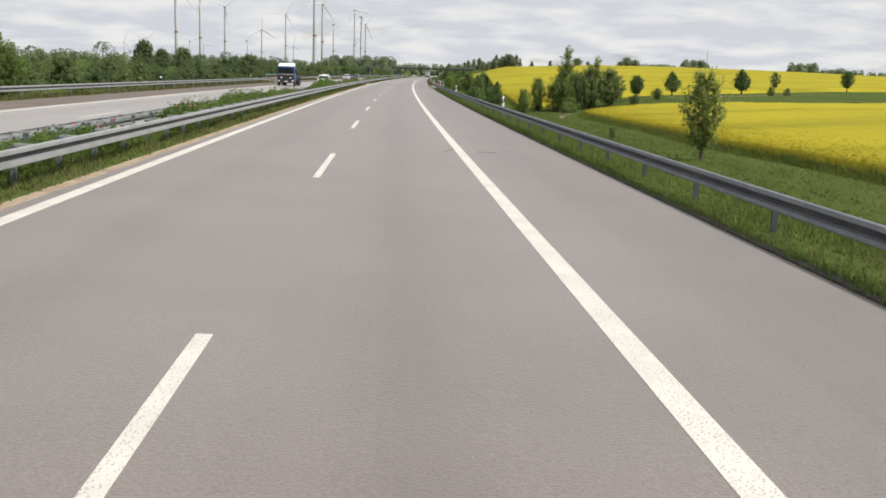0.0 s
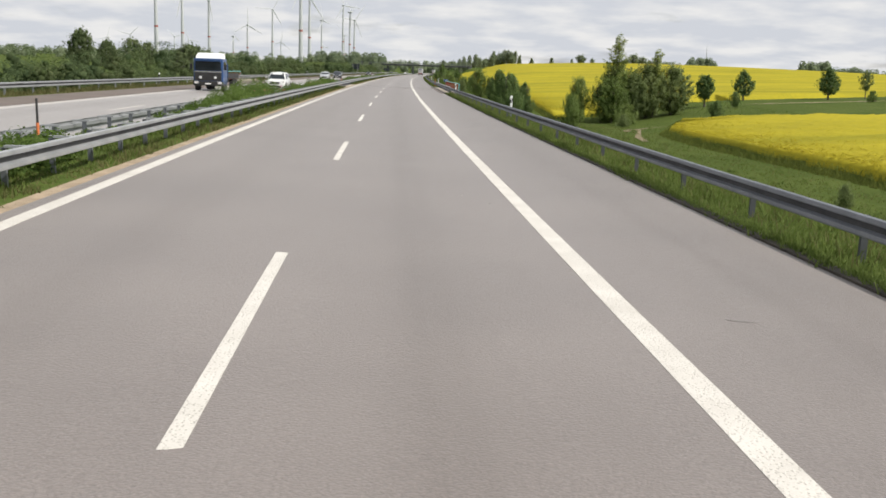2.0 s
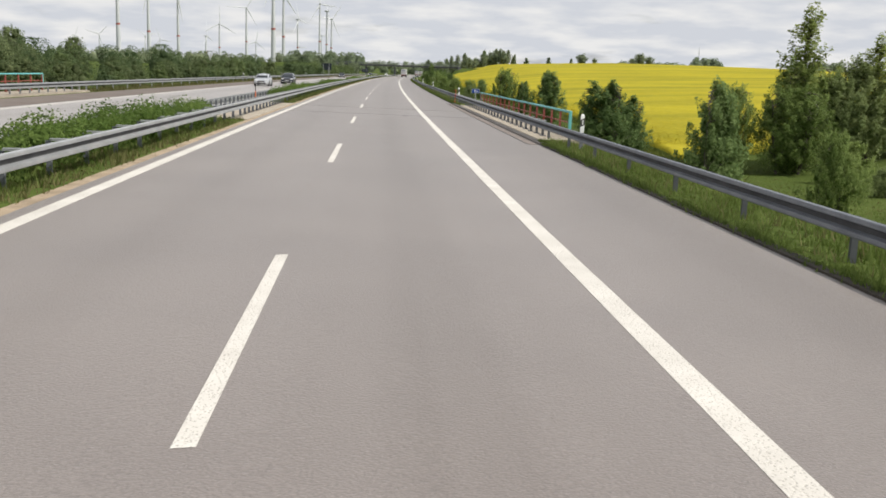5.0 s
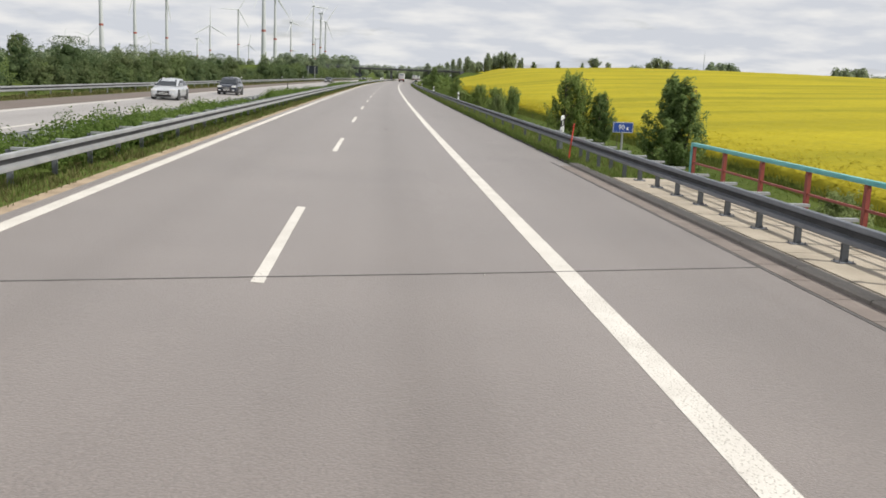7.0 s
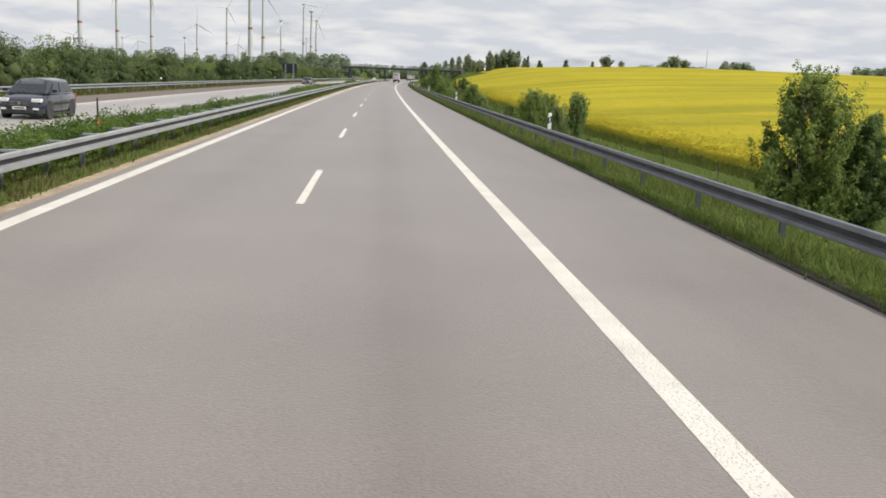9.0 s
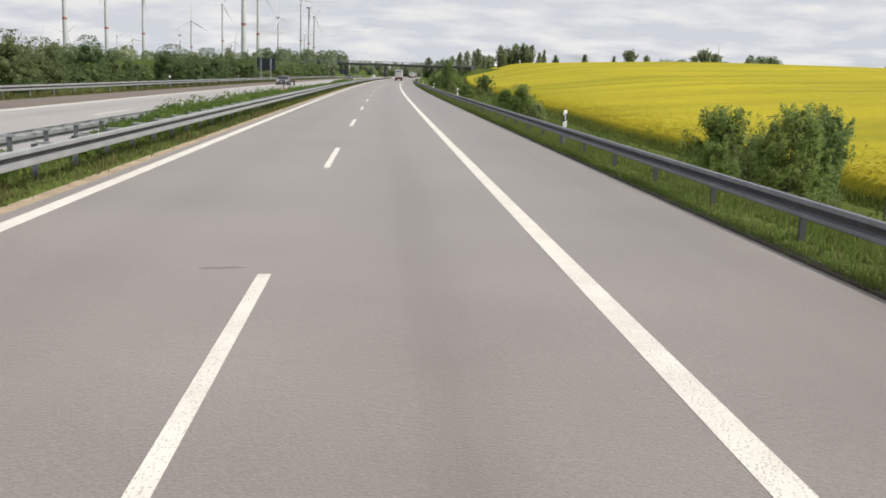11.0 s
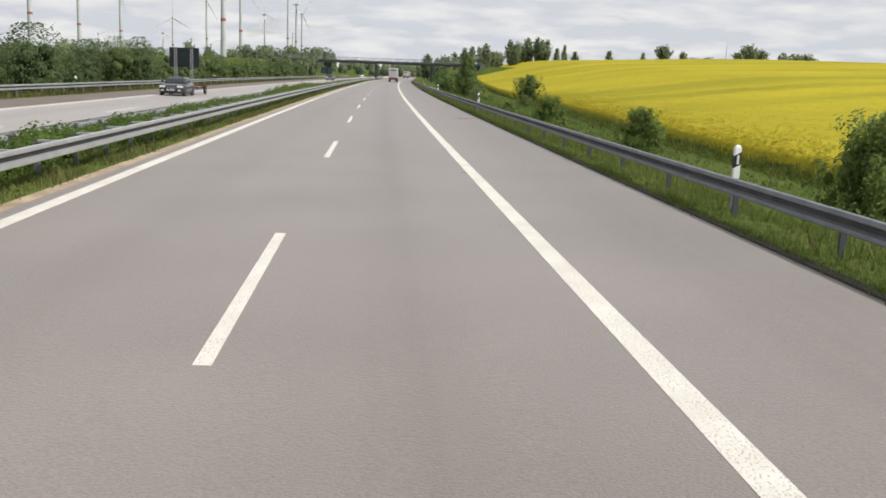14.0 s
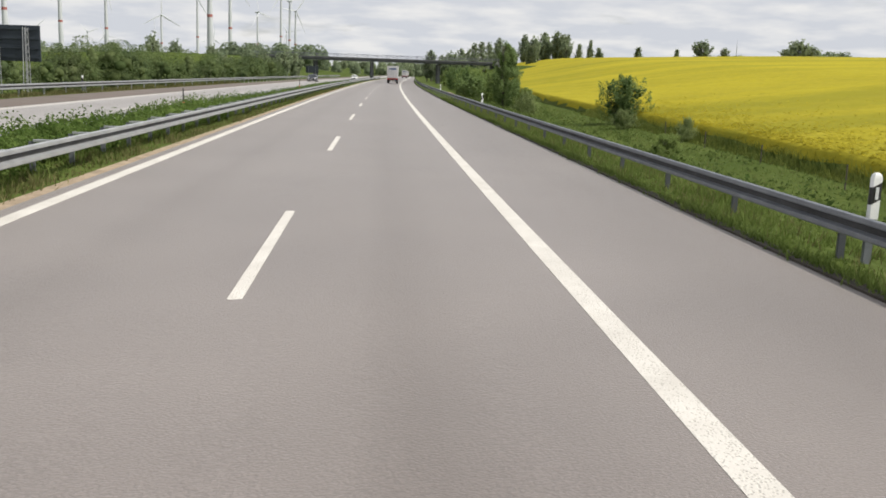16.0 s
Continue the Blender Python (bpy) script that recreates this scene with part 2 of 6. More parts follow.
M_LEAF = leaves("mid_green_leaves", (0.130, 0.190, 0.055), (0.286, 0.354, 0.120))
M_LEAFD = leaves("dark_green_leaves", (0.109, 0.168, 0.062), (0.235, 0.314, 0.121))
M_LEAFB = leaves("birch_leaves", (0.159, 0.207, 0.061), (0.331, 0.375, 0.130))
M_LEAFO = leaves("olive_leaves", (0.153, 0.200, 0.080), (0.310, 0.364, 0.157))
M_BELT = leaves("belt_leaves", (0.079, 0.118, 0.043), (0.175, 0.220, 0.092))
M_BELTD = leaves("dark_belt_leaves", (0.060, 0.094, 0.043), (0.135, 0.180, 0.084))
M_BELTO = leaves("olive_belt_leaves", (0.077, 0.106, 0.045), (0.162, 0.193, 0.091))
M_MEDIAN = leaves("rose_shrub_leaves", (0.082, 0.134, 0.031), (0.174, 0.246, 0.068))
M_MEDIAN2 = leaves("dark_shrub_leaves", (0.070, 0.118, 0.029), (0.162, 0.222, 0.066))
M_HERB = leaves("slope_herbs", (0.068, 0.107, 0.030), (0.163, 0.208, 0.063))
M_LEAFW = leaves("willow_leaves", (0.112, 0.150, 0.069), (0.237, 0.282, 0.139))
# Paler and greyer than the near leaves: distance haze put into the colour.
M_LEAFHAZE = leaves("hazy_far_leaves", (0.174, 0.223, 0.139), (0.313, 0.359, 0.216))
M_WHITE = material("white_plastic", (0.68, 0.69, 0.68), (0.84, 0.84, 0.82), 4, 30, 0.5, bump=0.03)
M_BLACK = material("black_plastic", (0.012, 0.012, 0.012), (0.03, 0.03, 0.03), 4, 30, 0.5, bump=0.03)
M_REFL = material("reflector", (0.55, 0.56, 0.56), (0.75, 0.76, 0.76), 30, 80, 0.25, bump=0.1)
M_TURQ = material("turquoise_paint", (0.09, 0.36, 0.36), (0.16, 0.48, 0.47), 3, 30, 0.45, bump=0.05)
M_REDP = material("red_brown_paint", (0.19, 0.040, 0.030), (0.30, 0.070, 0.052), 3, 30, 0.55, bump=0.05)
M_REDB = material("signal_red", (0.55, 0.05, 0.03), (0.70, 0.09, 0.05), 3, 20, 0.5, bump=0.03)
M_BAND = material("band_red", (0.27, 0.085, 0.075), (0.35, 0.12, 0.10), 3, 20, 0.6, bump=0.0)
M_ORANGE = material("orange_plastic", (0.55, 0.13, 0.04), (0.70, 0.22, 0.08), 4, 30, 0.55, bump=0.03)
M_BLUES = material("sign_blue", (0.012, 0.045, 0.24), (0.03, 0.085, 0.34), 3, 30, 0.4, bump=0.02)
M_SIGNB = material("sign_back", (0.018, 0.026, 0.036), (0.035, 0.046, 0.058), 1.0, 15, 0.6, bump=0.05)
M_TOWER = material("tower_grey", (0.40, 0.42, 0.43), (0.50, 0.52, 0.53), 0.05, 2, 0.6, bump=0)
M_BLADE = material("blade_grey", (0.46, 0.48, 0.49), (0.56, 0.58, 0.59), 0.1, 2, 0.5, bump=0)
M_TYRE = material("rubber", (0.012, 0.012, 0.012), (0.028, 0.028, 0.028), 8, 60, 0.8, bump=0.2)
M_RIM = material("alloy", (0.32, 0.33, 0.34), (0.5, 0.5, 0.51), 6, 40, 0.35, metal=0.8, bump=0.02)
M_CHROME = material("chrome", (0.5, 0.5, 0.5), (0.65, 0.65, 0.65), 6, 40, 0.2, metal=0.9, bump=0.0)
M_GLASS = material("tinted_glass", (0.012, 0.016, 0.02), (0.03, 0.036, 0.042), 1, 10, 0.14, bump=0, gloss=0.3)
M_LAMP = material("lamp_glass", (0.6, 0.6, 0.6), (0.85, 0.85, 0.85), 10, 60, 0.12, bump=0.05, coat=0.5)
M_REAR = material("red_lamp", (0.25, 0.012, 0.01), (0.42, 0.03, 0.02), 10, 60, 0.2, bump=0.05)
M_CARW = material("white_car_paint", (0.60, 0.61, 0.60), (0.70, 0.70, 0.69), 0.6, 30, 0.28, bump=0, coat=0.6)
M_CARS = material("silver_car_paint", (0.46, 0.48, 0.51), (0.56, 0.58, 0.61), 0.6, 30, 0.3, metal=0.5, bump=0, coat=0.6)
M_CARD = material("dark_blue_car_paint", (0.012, 0.016, 0.026), (0.026, 0.032, 0.046), 0.6, 30, 0.25, metal=0.2, bump=0, coat=0.6)
M_CARG = material("anthracite_car_paint", (0.011, 0.014, 0.020), (0.024, 0.028, 0.034), 0.6, 30, 0.25, metal=0.3, bump=0, coat=0.6)
M_TRUCKB = material("truck_blue_paint", (0.010, 0.042, 0.140), (0.022, 0.075, 0.220), 0.8, 30, 0.35, bump=0.02, coat=0.4)
M_CURTAIN = material("trailer_grey", (0.40, 0.40, 0.41), (0.54, 0.54, 0.54), 0.5, 8, 0.55, bump=0.05)
M_FRAME = material("chassis_black", (0.015, 0.015, 0.016), (0.04, 0.04, 0.04), 3, 30, 0.7, bump=0.1)


# ---- mesh helpers ----
class Shape:
    """Collects vertices and faces for one mesh."""

    def __init__(self):
        self.v, self.f, self.uv = [], [], []

    def add(self, verts, faces):
        k = len(self.v)
        self.v += [tuple(p) for p in verts]
        self.f += [tuple(i + k for i in face) for face in faces]
        return self

    def box(self, cx, cy, cz, dx, dy, dz, m=None, taper=1.0):
        x, y, z = dx / 2, dy / 2, dz / 2
        p = [Vector((cx + sx * x * (taper if sz > 0 else 1), cy + sy * y * (taper if sz > 0 else 1), cz + sz * z))
             for sz in (-1, 1) for sy in (-1, 1) for sx in (-1, 1)]
        if m:
            p = [m @ q for q in p]
        return self.add(p, [(0, 2, 3, 1), (4, 5, 7, 6), (0, 1, 5, 4), (2, 6, 7, 3), (0, 4, 6, 2), (1, 3, 7, 5)])

    def tube(self, a, b, ra, rb=None, n=10, caps=True):
        a, b = Vector(a), Vector(b)
        rb = ra if rb is None else rb
        q = (b - a).to_track_quat("Z", "Y")
        ring = [Vector((math.cos(2 * math.pi * i / n), math.sin(2 * math.pi * i / n), 0)) for i in range(n)]
        vs = [a + q @ (c * ra) for c in ring] + [b + q @ (c * rb) for c in ring]
        fs = [(i, (i + 1) % n, n + (i + 1) % n, n + i) for i in range(n)]
        if caps:
            fs += [tuple(range(n - 1, -1, -1)), tuple(range(n, 2 * n))]
        return self.add(vs, fs)

    def loft(self, rings, closed=True, caps=True):
        n = len(rings[0])
        vs = [p for r in rings for p in r]
        fs = []
        for k in range(len(rings) - 1):
            for i in range(n if closed else n - 1):
                j = (i + 1) % n
                fs.append((k * n + i, k * n + j, (k + 1) * n + j, (k + 1) * n + i))
        if caps and closed:
            fs += [tuple(range(n - 1, -1, -1)), tuple(range((len(rings) - 1) * n, len(rings) * n))]
        return self.add(vs, fs)

    def mesh(self, name, mat=None, smooth=None, bevel=0.0, flip=False):
        me = bpy.data.meshes.new(name)
        me.from_pydata(self.v, [], self.f)
        if bevel or smooth is not None or True:
            bm = bmesh.new()
            bm.from_mesh(me)
            if bevel:
                bmesh.ops.bevel(bm, geom=list(bm.edges), offset=bevel, segments=2, affect="EDGES", profile=0.6, clamp_overlap=True)
            bmesh.ops.recalc_face_normals(bm, faces=list(bm.faces))
            if smooth is not None:
                for face in bm.faces:
                    face.smooth = True
            bm.to_mesh(me)
            bm.free()
        if smooth is not None:
            me.set_sharp_from_angle(angle=radians(smooth))
        if mat:
            me.materials.append(mat)
        return me


def raw(name, verts, faces, mat, smooth=False):
    me = bpy.data.meshes.new(name)
    me.from_pydata(verts, [], faces)
    me.materials.append(mat)
    if smooth:
        me.polygons.foreach_set("use_smooth", [True] * len(me.polygons))
    return me


def part(name, shape, mat, parent=None, label="", smooth=None, bevel=0.0):
    me = shape if isinstance(shape, bpy.types.Mesh) else shape.mesh(name, mat, smooth, bevel)
    ob = new(name, me)
    if parent:
        ob.parent = parent
    if label:
        ob["label"] = label
    return ob


def thing(name, label, category, m=None, group="", kind=""):
    ob = new(name)
    if m is not None:
        ob.matrix_world = m
    return tagged(ob, label, category, group, kind)


# ---- the road's line: headings in degrees at stations in metres ----
STATIONS = [-40, 40, 90, 140, 190, 240, 290, 360, 480, 700]
HEADINGS = [0.221, 0.947, 1.412, 1.879, 2.259, 2.654, 2.895, 3.238, 4.165, 5.866]
GRID = np.arange(-400, 4700, 2.0)
HEAD = np.radians(np.interp(GRID, STATIONS, HEADINGS))
LINE_X = np.concatenate([[0], np.cumsum(np.sin(HEAD[:-1]) * 2)])
LINE_Y = np.concatenate([[0], np.cumsum(np.cos(HEAD[:-1]) * 2)])
LINE_X -= np.interp(0, GRID, LINE_X)
LINE_Y -= np.interp(0, GRID, LINE_Y)
FALL = 0.025


def cross(s, u):
    """Height of the carriageway's plane; the hard shoulder flattens out later on, and the opposite lanes lie a step lower."""
    flat = np.interp(s, [100, 210, 305, 390], [0.0, 0.03, 0.085, 0.11])
    u = np.asarray(u, float)
    return -FALL * np.clip(u, -20.5, 9.3) + flat * np.clip((u - 3.0) / 4.2, 0, 1) - 0.24 * np.clip((-u - 6.2) / 1.0, 0, 1)


def plan(s, u):
    h = np.interp(s, GRID, HEAD)
    return np.interp(s, GRID, LINE_X) + u * np.cos(h), np.interp(s, GRID, LINE_Y) - u * np.sin(h)


def on(s, u, z=0.0):
    """World point at station s, u metres right of the lane line, z above the carriageway's plane."""
    x, y = plan(s, u)
    return Vector((float(x), float(y), float(z + cross(s, u))))


def facing(s, u, z=0.0, turn=0.0):
    h = float(np.interp(s, GRID, HEAD))
    return Matrix.Translation(on(s, u, z)) @ Matrix.Rotation(-h + radians(turn), 4, "Z")


def step(x, a, b):
    t = np.clip((x - a) / (b - a), 0, 1)
    return t * t * (3 - 2 * t)


def toe(s):
    return np.interp(s, [-200, 0, 60, 160, 195, 250, 310, 460, 700, 1200], [-2.4, -2.5, -2.8, -3.4, -3.7, -3.0, -2.5, -1.6, -0.2, 1.5])


def ground_z(s, u):
    """Height of the open ground (arrays)."""
    s, u = np.asarray(s, float), np.asarray(u, float)
    x, y = plan(s, u)
    road = cross(s, u)
    inside = np.interp(u, [-19.4, -19.0, -18.6, -7.45, -7.25, -4.42, -4.3, 7.12, 7.20, 9.3],
                       [-0.04, -0.02, -0.35, -0.35, 0.0, 0.0, -0.35, -0.35, 0.03, -0.03]) + road
    t = toe(s)
    hill = 9.2 * np.exp(-(((x - 215) / 270) ** 2 + ((y - 735) / 300) ** 2)) * step(u, 13, 62)
    right = t + hill + 0.026 * np.clip(u - 18, 0, 110)
    right = right - 1.4 * np.exp(-(((s - 190) / 25) ** 2 + ((u - 34) / 14) ** 2)) + 0.7 * step(u, 42, 60) * np.exp(-((s - 210) / 40) ** 2)
    right = right - np.interp(s, [-60, 0, 60, 150, 180, 230, 300, 360], [0.9, 0.95, 0.98, 0.95, 0.45, 0.3, 0.2, 0.0]) * (1 - step(u, 22, 62))
    right = -0.26 + (right + 0.26) * step(u, 8.9, 17.0)
    left = 0.22 - 0.6 * step(-u, 19.6, 24) + 5.0 * step(-u, 45, 320) + 5 * step(s, 500, 1500) * step(-u, 30, 90)
    left = left - 1.6 * step(-u, 21, 27) * np.exp(-((s - 169) / 22) ** 2)
    far = 10.0 * step(np.hypot(x, y), 1100, 2600)
    z = np.where(u > 9.0, right, np.where(u < -19.4, left, inside))
    return z + np.where((u > 30) | (u < -40), far * 0.6, 0)


def sweep(profile, s0, s1, gap=2.0, closed=True, caps=True, flat=None):
    """A profile of (u, z) pairs drawn along the road; z is above the carriageway's plane, or absolute with flat."""
    stations = np.linspace(s0, s1, max(2, int(round((s1 - s0) / gap)) + 1))
    sh = Shape()
    rings = [[on(s, u, z) for u, z in profile] for s in stations]
    return sh.loft(rings, closed, caps)


def ribbon(name, mat, us, s0, s1, gap, z, parent=None):
    """A thin road layer with u, s in its UV map."""
    stations = np.linspace(s0, s1, max(2, int(round((s1 - s0) / gap)) + 1))
    verts, uvs, faces = [], [], []
    for s in stations:
        for u in us:
            verts.append(on(s, u, z))
            uvs.append((u, s))
    k = len(us)
    for i in range(len(stations) - 1):
        for j in range(k - 1):
            a = i * k + j
            faces.append((a, a + 1, a + k + 1, a + k))
    # a skirt gives the layer its thickness
    base = len(verts)
    for i, s in enumerate(stations):
        for u in (us[0], us[-1]):
            verts.append(on(s, u, z - 0.3))
            uvs.append((u, s))
    for i in range(len(stations) - 1):
        faces.append((i * k, (i + 1) * k, base + 2 * i + 2, base + 2 * i))
        faces.append((i * k + k - 1, base + 2 * i + 1, base + 2 * i + 3, (i + 1) * k + k - 1))
    me = raw(name, verts, faces, mat)
    layer = me.uv_layers.new(name="UVMap")
    flat = np.array(uvs, float)[np.array([v for p in me.polygons for v in p.vertices])]
    layer.data.foreach_set("uv", flat.ravel())
    return part(name, me, mat, parent)


# ---- ground and roads ----
def ground_sheet():
    ss = np.concatenate([np.arange(-390, -60, 30), np.arange(-60, 760, 4), np.arange(760, 1300, 20), np.arange(1300, 4600, 150)])
    us = np.array([-3600, -2400, -1600, -1100, -800, -600, -450, -340, -260, -200, -150, -120, -95, -75, -60, -50, -42, -36, -31, -27, -25.5, -24, -22.5, -21.3, -20.3,
                   -19.4, -19.0, -18.6, -12, -7.45, -7.25, -5.5, -4.42, -4.3, 0, 7.12, 7.20, 8.3, 9.1, 10, 11, 12, 13, 14, 15, 16.5, 18, 20, 22, 25, 29, 34, 40, 47, 55,
                   64, 75, 88, 104, 122, 145, 170, 200, 240, 290, 350, 430, 540, 700, 950, 1300, 1800, 2600, 3600])
    S, U = np.meshgrid(ss, us, indexing="ij")
    X, Y = plan(S, U)
    Z = ground_z(S, U)
    n = len(us)
    verts = np.stack([X, Y, Z], -1).reshape(-1, 3).tolist()
    faces = [(i * n + j, i * n + j + 1, (i + 1) * n + j + 1, (i + 1) * n + j) for i in range(len(ss) - 1) for j in range(n - 1)]
    ob = part("ground", raw("ground", verts, faces, M_GROUND, True), M_GROUND)
    return tagged(ob, "rolling green meadow ground beside the motorway", "ground", kind="structure")


ground_sheet()
road = ribbon("road", M_ROAD, [-4.13, -3.0, -1.5, 0, 1.5, 3.0, 4.5, 6.0, 7.2], -380, 1150, 4, 0.0)
tagged(road, "worn grey asphalt carriageway with two lanes and a hard shoulder", "road", kind="structure")
opposite = ribbon("road_opposite", M_OPP, [-15.65, -13.5, -11.5, -9.5, -7.35], -380, 1150, 4, 0.0)
tagged(opposite, "pale grey asphalt lanes of the opposite carriageway", "road", kind="structure")
shoulder = ribbon("road_opposite_shoulder", M_OLD, [-18.7, -17.2, -15.65], -380, 1150, 4, -0.004)
tagged(shoulder, "brownish asphalt hard shoulder of the opposite carriageway", "road", kind="structure")
sand = ribbon("gravel_strip", M_SAND, [-4.58, -4.3, -4.10], -380, 760, 4, -0.008)
edge = ribbon("verge_edge", M_EDGE, [7.17, 7.26, 7.40], -60, 155.5, 3, 0.035)
tagged(edge, "dark soil edge between asphalt and verge grass", "verge", kind="structure")
edge = ribbon("verge_edge", M_EDGE, [7.17, 7.26, 7.40], 198, 760, 3, 0.035)
tagged(edge, "dark soil edge between asphalt and verge grass", "verge", kind="structure")
tagged(sand, "narrow sandy gravel strip along the median edge", "gravel", kind="structure")


def line(u, width, s0, s1, name="edge_line"):
    """A raised painted line, 4 mm proud."""
    us = [u - width / 2, u + width / 2]
    stations = np.linspace(s0, s1, max(2, int((s1 - s0) / 3) + 1))
    sh = Shape()
    sh.loft([[on(s, us[0], 0.004), on(s, us[1], 0.004), on(s, us[1], -0.01), on(s, us[0], -0.01)] for s in stations])
    return sh


for u, width in ((3.745, 0.28), (-3.75, 0.25), (-15.25, 0.24), (-7.8, 0.15)):
    ob = part("edge_line", line(u, width, -60, 1140), M_PAINT)
    tagged(ob, "cream-white textured edge line painted on the asphalt", "road marking", kind="structure")
dash_mesh = {}
for u0, s_first in ((0.0, -0.18), (-11.5, 1.6)):
    k0 = -2 if u0 == 0 else 0
    for k in range(k0, 42):
        s = s_first + 18 * k
        sh = Shape()
        w = 0.075
        jag = random.Random(k * 7 + int(u0))
        rows = []
        for j in range(5):
            ss = s + 6.0 * j / 4
            rows.append([on(ss + (jag.uniform(-.05, .05) if j in (0, 4) else 0), u0 - w, 0.004), on(ss + (jag.uniform(-.05, .05) if j in (0, 4) else 0), u0 + w, 0.004),
                         on(ss, u0 + w, -0.01), on(ss, u0 - w, -0.01)])
        sh.loft(rows)
        ob = part("lane_dash", sh, M_PAINT)
        tagged(ob, "worn white lane dash painted on the asphalt", "road marking", group="lane dashes", kind="structure")

# joints, repairs and stains in the surface
for s, skew in ((170.2, 3.4), (178.9, 3.4)):
    sh = Shape()
    sh.loft([[on(s + skew * (u + 4.1) / 11.4 - 0.02, u, 0.005), on(s + skew * (u + 4.1) / 11.4 + 0.02, u, 0.005),
              on(s + skew * (u + 4.1) / 11.4 + 0.02, u, -0.01), on(s + skew * (u + 4.1) / 11.4 - 0.02, u, -0.01)] for u in np.linspace(-4.1, 7.25, 12)])
    ob = part("expansion_joint", sh, M_TAR)
    tagged(ob, "thin dark expansion joint across the bridge deck asphalt", "joint", kind="structure")
sh = sweep([(6.68, 0.006), (6.74, 0.006), (6.74, -0.01), (6.68, -0.01)], 154, 198, 4)
tagged(part("gutter_joint", sh, M_TAR), "dark tar joint along the bridge gutter", "joint", kind="structure")
rs = random.Random(5)


def stain(s, u, ds, du, mat=M_STAIN, name="stain", turn=0.0):
    n = 14
    ring = []
    for i in range(n):
        a = 2 * math.pi * i / n
        k = rs.uniform(0.6, 1.1)
        a1, a2 = math.cos(a) * ds * k, math.sin(a) * du * k
        ring.append((s + a1 * math.cos(turn) - a2 * math.sin(turn), u + a2 * math.cos(turn) + a1 * math.sin(turn)))
    sh = Shape().loft([[on(a, b, 0.003) for a, b in ring], [on(a, b, -0.01) for a, b in ring]])
    ob = part(name, sh, mat)
    return tagged(ob, "dark patch in the grey asphalt", "stain", kind="structure")


# Two thin dark brown streaks lying across the hard shoulder.
stain(387.15, 6.4, 0.17, 0.95, M_STREAK, turn=0.16)
stain(387.3, 6.1, 0.10, 0.5, M_STREAK, turn=0.1)
stain(26.8, 4.6, 0.35, 0.3)
stain(27.0, 3.45, 1.0, 0.03, M_TAR, turn=0.35)
stain(171.9, 2.6, 0.8, 0.18)
for k in range(12):
    stain(rs.uniform(5, 460), rs.uniform(-3, 6.5), rs.uniform(0.08, 0.3), rs.uniform(0.03, 0.1), turn=rs.uniform(0, 3))
M_CHIP = material("pale_chip", (0.30, 0.285, 0.265), (0.44, 0.42, 0.39), 8, 40, 0.7)
for k in range(40):
    s, u, r = rs.uniform(2, 420), rs.uniform(-3, 6.8), rs.uniform(0.010, 0.022)
    sh = Shape().box(0, 0, 0, r * 2, r * 1.4, r, taper=0.6)
    ob = part("pebble", sh, M_CHIP)
    ob.matrix_world = facing(s, u, r * 0.5 - 0.004, rs.uniform(0, 180))
    tagged(ob, "pale stone chip lying on the asphalt", "pebble", group="stone chips")


# ---- guard rails ----
def beam(u, side, s0, s1, top=0.75, end_drop=False):
    """W-shaped steel beam; side is the way its face looks along u."""
    prof = [(0.035, -0.31), (0.004, -0.296), (0.0, -0.28), (0.0, -0.225), (0.083, -0.20), (0.083, -0.11), (0.0, -0.085), (0.0, -0.03), (0.004, -0.014), (0.035, 0.0)]
    outer = [(u - side * d, top + h) for d, h in prof]
    inner = [(u - side * (d + 0.007), top + h) for d, h in reversed(prof)]
    return sweep(outer + inner, s0, s1, 4.0)


post_shape = Shape()
c = [(-0.05, -0.03), (0.05, -0.03), (0.05, -0.02), (-0.04, -0.02), (-0.04, 0.02), (0.05, 0.02), (0.05, 0.03), (-0.05, 0.03)]
post_shape.loft([[Vector((x, y, z)) for x, y in c] for z in (-0.45, 0.68)])
POST = post_shape.mesh("post", M_ZINC)
POSTD = post_shape.mesh("post", M_ZINCD)
POSTR = post_shape.mesh("post", M_POSTSHADE)
br = Shape().box(0, 0, -0.02, 0.40, 0.10, 0.012).box(0, 0.047, -0.04, 0.40, 0.008, 0.04).box(0, -0.047, -0.04, 0.40, 0.008, 0.04)
BRACKET = br.mesh("spacer", M_ZINC)
pl = Shape().box(0, 0, 0.01, 0.26, 0.22, 0.02)
for dx in (-.1, .1):
    for dy in (-.08, .08):
        pl.tube((dx, dy, 0.02), (dx, dy, 0.045), 0.014, n=6)
PLATE = pl.mesh("base_plate", M_ZINCD)


